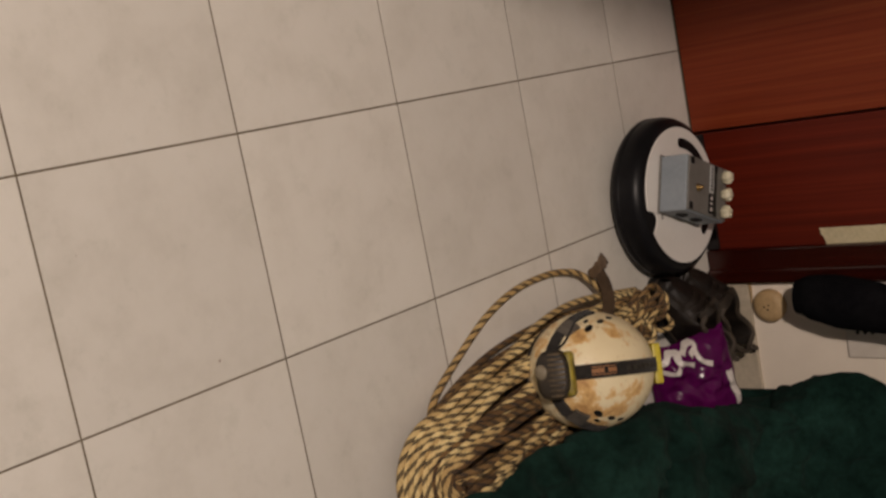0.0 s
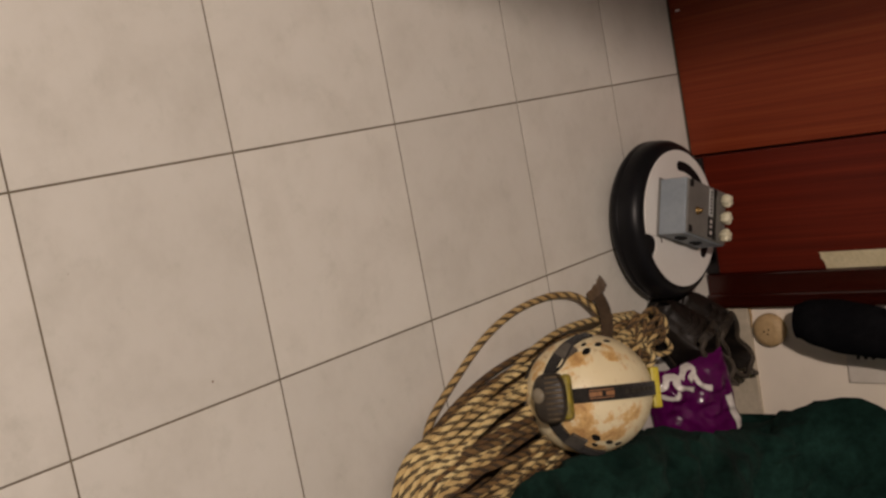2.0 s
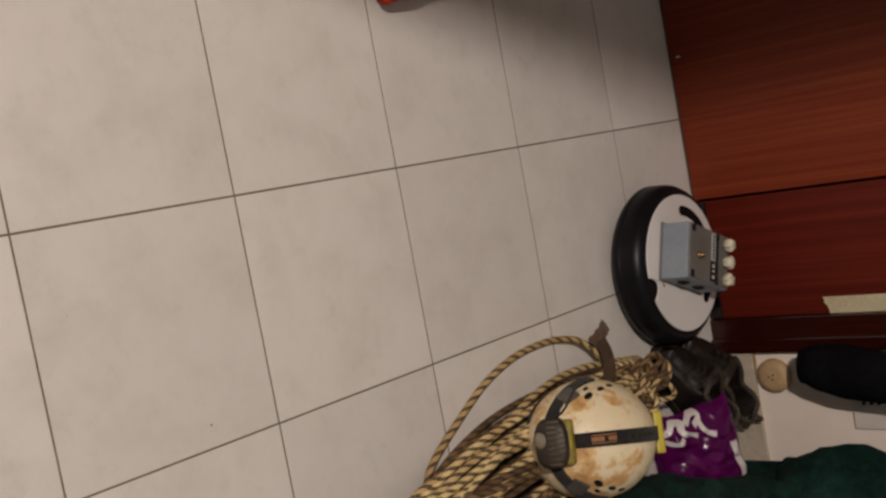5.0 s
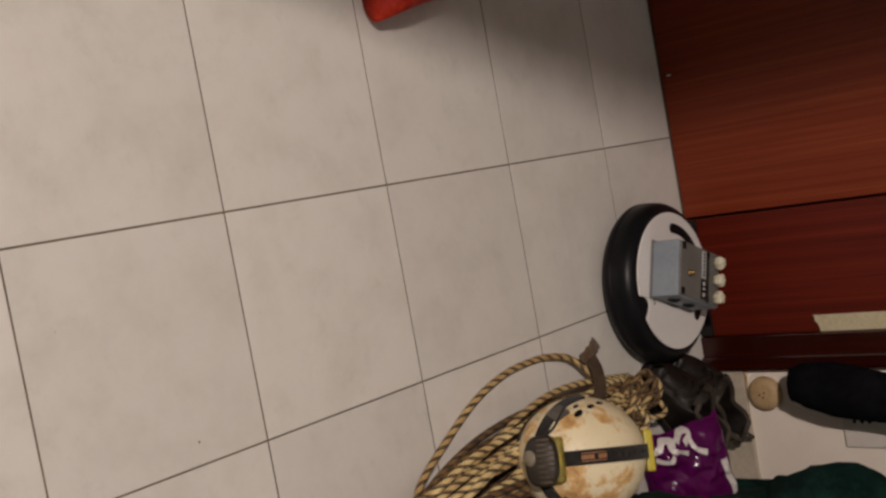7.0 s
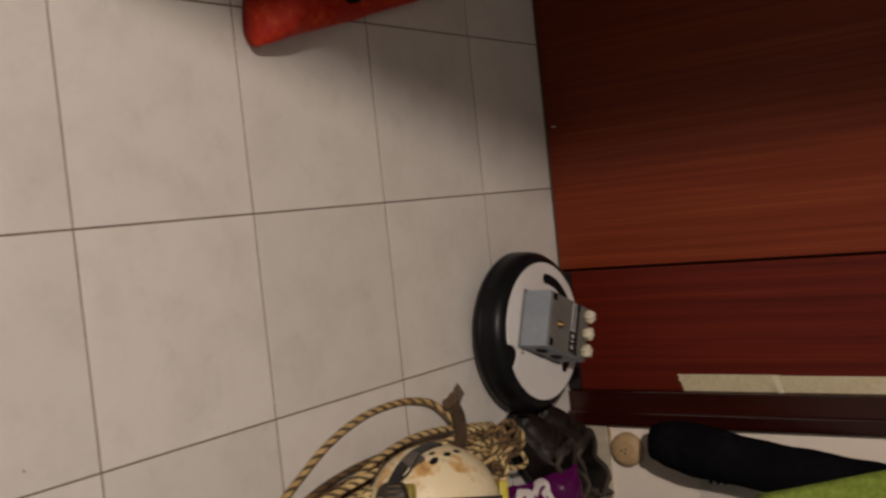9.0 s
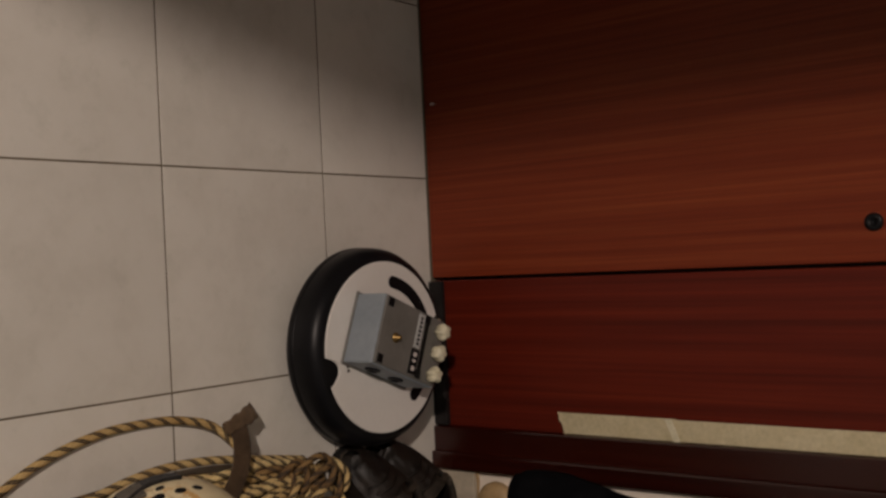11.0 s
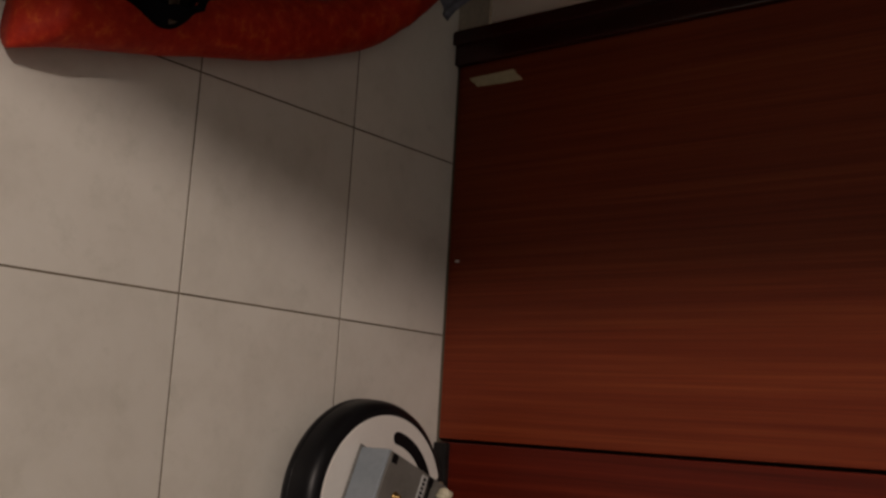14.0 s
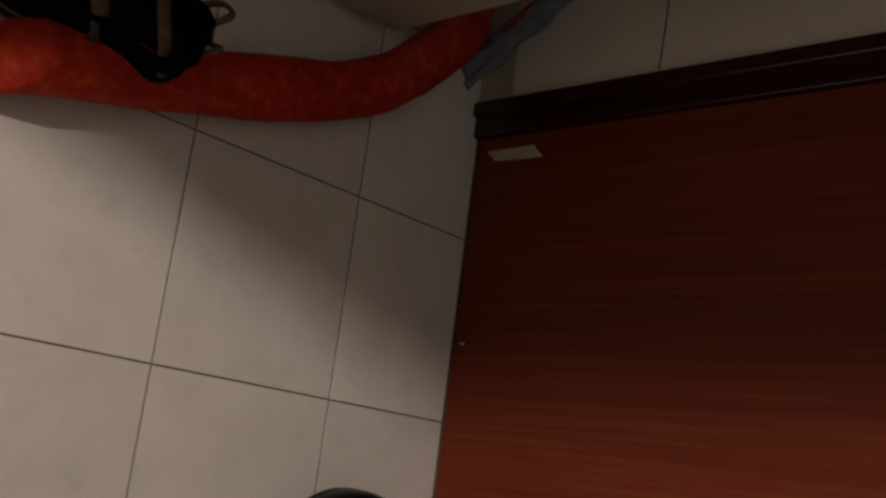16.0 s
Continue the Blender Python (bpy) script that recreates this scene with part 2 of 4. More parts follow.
M_SOCKET = simple("socket_plate", (0.56, 0.51, 0.44), (0.64, 0.59, 0.52), 0.4, 30.0, 200.0, grit=0.95)
M_CAB = simple("beige_laminate", (0.50, 0.43, 0.33), (0.56, 0.49, 0.39), 0.5, 6.0, 110.0)
M_BLUE = cloth_material("faded_blue_cloth", (0.07, 0.10, 0.17), (0.12, 0.17, 0.27))
M_TAN = simple("tan_leather_trim", (0.16, 0.09, 0.045), (0.26, 0.16, 0.085), 0.6, 30.0, 150.0)
M_PATCHY = simple("worn_tan_trim", (0.006, 0.004, 0.003), (0.15, 0.085, 0.040), 0.6, 34.0, 150.0)
M_GREYCLOTH = cloth_material("grey_paper_bag", (0.34, 0.36, 0.43), (0.46, 0.48, 0.56))


def red_cloth():
    m, nt, b = mat("red_brocade", 0.6)
    v = coords(nt)
    pat = noise_of(nt, v, 46.0, 5.0, 0.7)
    big = noise_of(nt, v, 11.0, 3.0)
    col = ramp(nt, pat, [(0.36, (0.32, 0.013, 0.005)), (0.54, (0.41, 0.025, 0.008)), (0.72, (0.56, 0.100, 0.018))])
    col = mix(nt, 0.7, col, ramp(nt, big, [(0.3, (0.72, 0.62, 0.6)), (0.65, (1.1, 1.1, 1.1))]), "MULTIPLY")
    nt.links.new(col, b.inputs["Base Color"])
    b.inputs["Specular IOR Level"].default_value = 0.2
    bump(nt, b, pat, 0.4, 0.003)
    return m


M_RED = red_cloth()


# ---- mesh helpers ----
def finish(bm, name, material, smooth=False):
    me = bpy.data.meshes.new(name)
    bmesh.ops.recalc_face_normals(bm, faces=bm.faces)
    bm.to_mesh(me)
    bm.free()
    me.materials.append(material)
    if smooth:
        for p in me.polygons:
            p.use_smooth = True
    return me


def part(name, bm, material, parent=None, label="", smooth=False):
    ob = new(name, finish(bm, name, material, smooth))
    if parent:
        ob.parent = parent
    if label:
        ob["label"] = label
    return ob


def thing(name, m=None, label="", category="", group="", kind=""):
    ob = new(name)
    ob.empty_display_size = 0.05
    if m is not None:
        ob.matrix_basis = m
    return tagged(ob, label, category, group, kind)


def box(x0, y0, z0, x1, y1, z1, bevel=0.0, segs=2, m=None):
    bm = bmesh.new()
    bmesh.ops.create_cube(bm, size=1)
    for v in bm.verts:
        v.co = ((x0 + x1) / 2 + v.co.x * (x1 - x0), (y0 + y1) / 2 + v.co.y * (y1 - y0), (z0 + z1) / 2 + v.co.z * (z1 - z0))
    if bevel:
        bmesh.ops.bevel(bm, geom=bm.edges[:], offset=bevel, segments=segs, affect="EDGES", profile=0.6)
    if m is not None:
        bm.transform(m)
    return bm


def lathe(profile, n=48):
    """Turned about z; profile: (radius, z) from the bottom up; a radius of 0 closes it."""
    bm = bmesh.new()
    rings = []
    for r, z in profile:
        if r < 1e-6:
            rings.append([bm.verts.new((0, 0, z))])
        else:
            rings.append([bm.verts.new((r * math.cos(2 * math.pi * k / n), r * math.sin(2 * math.pi * k / n), z)) for k in range(n)])
    for a, b in zip(rings, rings[1:]):
        for k in range(n):
            j = (k + 1) % n
            if len(a) == 1 and len(b) > 1:
                bm.faces.new((a[0], b[j], b[k]))
            elif len(b) == 1 and len(a) > 1:
                bm.faces.new((a[k], a[j], b[0]))
            elif len(a) > 1:
                bm.faces.new((a[k], a[j], b[j], b[k]))
    return bm


def spline(points, n):
    """A smooth curve of n points through the given ones (Catmull-Rom)."""
    pts = [Vector(p) for p in points]
    pts = [pts[0] * 2 - pts[1]] + pts + [pts[-1] * 2 - pts[-2]]
    out = []
    for i in range(n):
        u = i / (n - 1) * (len(pts) - 3)
        k = min(int(u), len(pts) - 4)
        t = u - k
        a, b, c, d = pts[k:k + 4]
        out.append(0.5 * ((2 * b) + (c - a) * t + (2 * a - 5 * b + 4 * c - d) * t * t + (3 * b - a - 3 * c + d) * t ** 3))
    return out


def tube(points, radius, sides=8, closed=False, flat=1.0, uv=True, up=Vector((0, 0, 1))):
    """A tube along the points; radius: a number or a function of 0..1; flat: thickness against the up direction."""
    bm = bmesh.new()
    lay = bm.loops.layers.uv.new("UVMap")
    n = len(points)
    rings, dist, run = [], [], 0.0
    for i, p in enumerate(points):
        a = points[i - 1] if (i or closed) else p
        b = points[(i + 1) % n] if (i < n - 1 or closed) else p
        d = (b - a).normalized()
        side = d.cross(up)
        side = side.normalized() if side.length > 1e-4 else Vector((1, 0, 0))
        nrm = side.cross(d).normalized()
        r = radius(i / (n - 1)) if callable(radius) else radius
        rings.append([bm.verts.new(p + r * (math.cos(2 * math.pi * k / sides) * side + flat * math.sin(2 * math.pi * k / sides) * nrm)) for k in range(sides)])
        if i:
            run += (p - points[i - 1]).length
        dist.append(run)
    r0 = radius(0.5) if callable(radius) else radius
    pairs = list(zip(range(n), range(1, n))) + ([(n - 1, 0)] if closed else [])
    for i, j in pairs:
        for k in range(sides):
            l = (k + 1) % sides
            f = bm.faces.new((rings[i][k], rings[i][l], rings[j][l], rings[j][k]))
            di, dj = dist[i], dist[j] if j else dist[i] + (points[0] - points[i]).length
            for loop, (u, v) in zip(f.loops, ((di, k), (di, k + 1), (dj, k + 1), (dj, k))):
                loop[lay].uv = (u / (2 * r0), v / sides)
    if not closed:
        bm.faces.new(rings[0][::-1])
        bm.faces.new(rings[-1])
    return bm


def sheet(fn, nu, nv):
    """A grid of points fn(u, v), u and v from 0 to 1."""
    bm = bmesh.new()
    g = [[bm.verts.new(fn(i / nu, j / nv)) for j in range(nv + 1)] for i in range(nu + 1)]
    for i in range(nu):
        for j in range(nv):
            bm.faces.new((g[i][j], g[i + 1][j], g[i + 1][j + 1], g[i][j + 1]))
    return bm


def outline(points, z0, z1, bevel=0.0):
    """A plate with the given outline in x, y between two heights."""
    bm = bmesh.new()
    f = bm.faces.new([bm.verts.new((x, y, z0)) for x, y in points])
    out = bmesh.ops.extrude_face_region(bm, geom=[f])
    for v in out["geom"]:
        if isinstance(v, bmesh.types.BMVert):
            v.co.z = z1
    if bevel:
        bmesh.ops.recalc_face_normals(bm, faces=bm.faces)
        bmesh.ops.bevel(bm, geom=[e for e in bm.edges if all(abs(v.co.z - z1) < 1e-6 for v in e.verts)], offset=bevel, segments=2, affect="EDGES")
    return bm


def structure(name, bm, material, label, category):
    return tagged(part(name, bm, material), label, category, kind="structure")


# ---- the room ----
X0, X1, Y0, CEIL = -2.4, 2.6, -4.6, 2.75
floor = structure("floor", box(X0 - 0.1, Y0 - 0.1, -0.12, X1 + 0.1, WALL + 0.12, -0.0008), M_GROUT, "pale square floor tiles with dark grout joints", "floor")
structure("ceiling", box(X0 - 0.1, Y0 - 0.1, CEIL, X1 + 0.1, WALL + 0.12, CEIL + 0.1), M_CEIL, "unseen plain ceiling with a cool tint for the bounced light", "ceiling")
# unseen walls close the room and tint the bounced light
structure("wall_south", box(X0 - 0.1, Y0 - 0.1, 0, X1 + 0.1, Y0, CEIL), M_FARWALL, "unseen plain wall, pale blue to cool the bounced light", "wall")
structure("wall_east", box(X1, Y0, 0, X1 + 0.1, WALL, CEIL), M_FARWALL, "unseen plain wall, pale blue to cool the bounced light", "wall")
structure("wall_west", box(X0 - 0.1, Y0, 0, X0, WALL, CEIL), M_FARWALL, "unseen plain wall, pale blue to cool the bounced light", "wall")
DL, DR, SEAM, TOP = -0.588, 0.545, 0.192, 2.12     # outer edges of the door frame, the joint of its leaves
wall_right = structure("wall_north_1", box(DR - 0.01, WALL, 0, X1 + 0.1, WALL + 0.1, CEIL), M_WALL, "off-white plastered wall beside the door frame", "wall")
wall_left = structure("wall_north_2", box(X0 - 0.1, WALL, 0, DL + 0.01, WALL + 0.1, CEIL), M_WALL, "off-white wall with a hairline crack", "wall")
structure("wall_north_3", box(DL + 0.01, WALL, TOP, DR - 0.01, WALL + 0.1, CEIL), M_WALL, "off-white plaster above the door", "wall")

# double door: a wide and a narrow leaf in a dark frame
door = thing("door_1", None, "closed reddish-brown mahogany double door with unequal leaves", "door", kind="structure")
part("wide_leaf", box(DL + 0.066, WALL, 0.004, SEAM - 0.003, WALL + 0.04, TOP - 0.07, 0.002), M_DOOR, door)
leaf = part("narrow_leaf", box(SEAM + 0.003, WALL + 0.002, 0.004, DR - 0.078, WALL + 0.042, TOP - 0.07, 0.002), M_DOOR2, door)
part("meeting_strip", box(SEAM - 0.012, WALL + 0.03, 0.004, SEAM + 0.012, WALL + 0.06, TOP - 0.07), M_KICK, door)
part("kick_strip", box(SEAM + 0.004, WALL - 0.011, 0.001, DR - 0.080, WALL + 0.002, 0.030, 0.002), M_KICK, door, "black rubber kick strip")


def jamb(x0, x1, outer):
    """An upright of the frame, stepped towards the leaf."""
    bm = box(x0, WALL - 0.014, 0, x1, WALL + 0.06, TOP, 0.003)
    w = (x1 - x0) * 0.42
    a = x0 if outer < 0 else x1 - w
    bm2 = box(a, WALL - 0.024, 0, a + w, WALL - 0.013, TOP, 0.004)
    me = bpy.data.meshes.new("tmp")
    bm2.to_mesh(me)
    bm2.free()
    bm.from_mesh(me)
    bpy.data.meshes.remove(me)
    return bm


part("jamb", jamb(DL, DL + 0.066, -1), M_FRAME, door, "dark mahogany door jamb")
part("jamb", jamb(DR - 0.078, DR, 1), M_FRAME, door, "dark mahogany door jamb")
part("head", box(DL + 0.066, WALL - 0.014, TOP - 0.07, DR - 0.078, WALL + 0.06, TOP, 0.003), M_FRAME, door)


bm = lathe([(0.0, 0.0), (0.013, 0.0), (0.013, 0.003), (0.010, 0.005), (0.004, 0.005), (0.004, 0.002), (0, 0.002)], 24)
bm.transform(pose(0.132, WALL, 0.815, 90, 0, 0))
part("keyhole_plate", bm, M_BLACK, door, "dark round keyhole plate", True)


def tape_strip(z0, z1, x, w, tilt=0.0, ragged=0.004):
    """A strip of tape on the door, torn at its lower end."""
    rng = random.Random(int(z0 * 1000))
    n = 8
    low = [(x - w / 2 + w * k / n, z0 + (ragged * rng.uniform(-1, 1) if 0 < k < n else 0) + (0.012 * k / n)) for k in range(n + 1)]
    pts = low + [(x + w / 2 + tilt * (z1 - z0), z1), (x - w / 2 + tilt * (z1 - z0), z1)]
    bm = outline(pts, 0.0, 0.0012)
    bm.transform(Matrix(((1, 0, 0, 0), (0, 0, -1, WALL), (0, 1, 0, 0), (0, 0, 0, 1))))
    return bm


tape = thing("masking_tape", None, "long beige masking tape strip stuck up the door edge", "tape")
part("strip", tape_strip(0.268, 0.492, 0.448, 0.036), M_TAPE, tape)
part("strip", tape_strip(0.476, 1.05, 0.4485, 0.0345), M_TAPE, tape)
for ob in tape.children:
    ob.location.y = -0.0005
tape.children[1].location.y = -0.002
fold = outline([(0.4305, 0.474), (0.4305, 0.486), (0.4665, 0.500), (0.4665, 0.488)], 0.0, 0.0008)
fold.transform(Matrix(((1, 0, 0, 0), (0, 0, -1, WALL - 0.0034), (0, 1, 0, 0), (0, 0, 0, 1))))
part("overlap", fold, M_CREAM, tape, "paler doubled overlap of the tape")
rip = outline([(-0.496, 0.030), (-0.489, 0.034), (-0.484, 0.042), (-0.4765, 0.048), (-0.474, 0.100), (-0.474, 0.154), (-0.481, 0.147), (-0.488, 0.139), (-0.4975, 0.132), (-0.4965, 0.080)], 0.0, 0.0012)
rip.transform(Matrix(((1, 0, 0, 0), (0, 0, -1, WALL), (0, 1, 0, 0), (0, 0, 0, 1))))
tagged(part("tape_scrap", rip, M_TAPE), "short torn beige scrap of masking tape on the door", "tape")
chip = bmesh.new()
bmesh.ops.create_icosphere(chip, subdivisions=1, radius=0.0045)
for v in chip.verts:
    v.co = Vector((v.co.x * 0.6, v.co.y * 0.5, v.co.z * 1.5)) + Vector((-0.139, WALL - 0.001, 0.024))
tagged(part("paint_chip", chip, M_WHITEPRINT), "small pale chip stuck low on the door", "debris")

for k, (x, y) in enumerate(((0.370, 1.069), (0.298, -0.112))):
    bm = bmesh.new()
    bmesh.ops.create_icosphere(bm, subdivisions=1, radius=0.0028 - 0.0012 * k)
    for v in bm.verts:
        v.co = Vector((x + v.co.x * (1 + 0.4 * k), y + v.co.y, 0.0012 + v.co.z * 0.45))
    tagged(part("crumb", bm, M_TAN), "tiny brown crumb on the floor tiles", "debris")
structure("baseboard", box(DR + 0.001, WALL - 0.011, 0.0, X1, WALL, 0.088, 0.002), M_SKIRT, "beige ceramic skirting tile along the wall", "baseboard")
structure("baseboard_2", box(X0, WALL - 0.009, 0.0, DL - 0.001, WALL, 0.075, 0.002), M_SKIRT, "beige ceramic skirting tile along the wall", "baseboard")
crack = tube(spline([(X0 + 0.3, WALL, 0.395), (-1.0, WALL, 0.38), (-0.75, WALL, 0.378), (-0.6, WALL, 0.370)], 24), 0.0016, 5)
part("crack_line", crack, M_GROUT, wall_left, "thin dark crack")

splinter = tube(spline([(0.549, WALL - 0.0055, 0.0915), (0.565, WALL - 0.006, 0.0930), (0.582, WALL - 0.0055, 0.0920), (0.596, WALL - 0.0055, 0.0905)], 14), lambda t: 0.0034 * (1 - 0.6 * t), 6)
tagged(part("wood_splinter", splinter, M_DISC, smooth=True), "thin tan wood splinter lying on the skirting", "debris")

# socket and the round wall bumper
sock = thing("wall_socket", None, "low off-white wall socket plate", "socket")
part("plate", box(0.633, WALL - 0.008, 0.298, 0.720, WALL, 0.420, 0.004), M_SOCKET, sock)
for k in range(3):
    bm = lathe([(0, 0), (0.004, 0), (0.004, 0.002), (0, 0.002)], 10)
    bm.transform(pose(0.662, WALL - 0.0078, 0.325 + 0.016 * k, 90, 0, 0))
    part("contact_hole", bm, M_BLACK, sock)
stop = thing("wall_bumper", pose(0.600, WALL, 0.135, 90, 0, 0), "round tan door bumper fixed to the white wall", "bumper")
prof = [(0, 0), (0.034, 0), (0.038, 0.004), (0.038, 0.014), (0.033, 0.021), (0.020, 0.024), (0, 0.0245)]
part("disc", lathe(prof, 32), M_DISC, stop, smooth=True)
for dx, dy in ((-0.004, 0.004), (0.006, 0.001), (0.0, -0.007)):
    bm = lathe([(0, 0.0235), (0.0022, 0.0235), (0.0022, 0.0252), (0, 0.0252)], 8)
    bm.transform(pose(dx, dy, 0))
    part("screw_mark", bm, M_BLACK, stop)

# beige cabinet along the side of the room
cab = thing("tall_cabinet", pose(-0.612, 0, 0), "tall beige laminate cabinet standing on a dark plinth", "cabinet")
part("carcass", box(-0.6, -0.85, 0.030, 0, 0.985, 2.05, 0.003), M_CAB, cab)
part("plinth", box(-0.57, -0.82, 0.0, -0.03, 0.955, 0.031), M_KICK, cab, "dark recessed plinth")


# ---- robot vacuum with the box on top ----
def robot():
    """Local +x points to the wide notch of the lid; the handle arcs round the other side."""
    r = thing("robot_vacuum", pose(0.296, 1.028, 0, 0, 0, 282), "round robot vacuum cleaner with black rim and white lid", "vacuum")
    body = [(0, 0.012), (0.146, 0.012), (0.158, 0.018), (0.164, 0.026), (0.1665, 0.036), (0.1665, 0.058), (0.1645, 0.070), (0.159, 0.080), (0.152, 0.0855), (0.146, 0.088), (0, 0.088)]
    part("body", lathe(body, 96), M_BLACK, r, smooth=True)
    part("bumper_strip", lathe([(0.1655, 0.028), (0.1672, 0.031), (0.1674, 0.040), (0.1655, 0.043), (0.1655, 0.028)], 96), M_BLACK, r, "black rubber bumper strip", True)
    # lid: a disc with a wide rounded notch and a small one opposite
    pts = []
    for k in range(180):
        a = 2 * math.pi * k / 180
        rad = 0.1425
        for na, wide, deep in ((0.0, 0.165, 0.026), (math.pi, 0.10, 0.013)):
            d = (a - na + math.pi) % (2 * math.pi) - math.pi
            if abs(d) < wide:
                rad -= deep * (1 - (d / wide) ** 2) ** 0.6
        pts.append((rad * math.cos(a), rad * math.sin(a)))
    part("lid", outline(pts, 0.086, 0.0915, 0.0012), M_PLATE, r, "off-white plastic lid")
    # curved carrying handle, sunk in a groove
    def arc(a0, a1, ri, ro, n=30):
        go = [math.radians(a0 + (a1 - a0) * k / n) for k in range(n + 1)]
        return [(ro * math.cos(a), ro * math.sin(a)) for a in go] + [(ri * math.cos(a), ri * math.sin(a)) for a in reversed(go)]

    cap = [(0.109 + 0.0105 * math.cos(math.radians(b)), 0.0105 * math.sin(math.radians(b))) for b in range(0, 181, 15)]
    def turned(p, a, flip):
        x, y = p[0], p[1] * flip
        return (x * math.cos(a) - y * math.sin(a), x * math.sin(a) + y * math.cos(a))

    a0, a1 = math.radians(114), math.radians(246)
    grip = [(0.1195 * math.cos(a0 + (a1 - a0) * k / 30), 0.1195 * math.sin(a0 + (a1 - a0) * k / 30)) for k in range(30)]
    grip += [turned(p, a1, 1) for p in cap]
    grip += [(0.0985 * math.cos(a1 + (a0 - a1) * k / 30), 0.0985 * math.sin(a1 + (a0 - a1) * k / 30)) for k in range(1, 30)]
    grip += [turned(p, a0, -1) for p in reversed(cap)]
    part("handle", outline(grip, 0.090, 0.0925, 0.0006), M_BLACK, r, "black curved carrying handle")
    part("dock_sensor", lathe([(0, 0.088), (0.007, 0.088), (0.006, 0.094), (0, 0.096)], 20), M_LENS, r, "small dark sensor dome", True).location = (-0.1445, 0, 0)
    for k in range(4):
        part("print_bar", box(0.094 + 0.0005 * k, -0.014 + 0.007 * k, 0.0912, 0.100 + 0.0005 * k, -0.009 + 0.007 * k, 0.0919), M_DUCT, r)
    part("button_ring", lathe([(0.041, 0.091), (0.047, 0.091), (0.046, 0.0932), (0.042, 0.0932), (0.041, 0.091)], 48), M_YELLOW, r, "yellow ring round the button", True)
    part("button", lathe([(0, 0.091), (0.041, 0.091), (0.040, 0.0932), (0.018, 0.0936), (0.017, 0.0928), (0, 0.0926)], 40), M_BLACK, r, "dark round centre button", True)
    for sy in (-1, 1):
        wheel = lathe([(0, -0.008), (0.014, -0.008), (0.016, -0.004), (0.016, 0.004), (0.014, 0.008), (0, 0.008)], 20)
        wheel.transform(pose(0, sy * 0.11, 0.016, 90, 0, 0))
        part("wheel", wheel, M_SOLE, r, smooth=True)
    wheel = lathe([(0, -0.006), (0.014, -0.006), (0.014, 0.006), (0, 0.006)], 16)
    wheel.transform(pose(0.115, 0, 0.014, 90, 0, 0))
    part("wheel", wheel, M_SOLE, r, smooth=True)
    return r


robot()

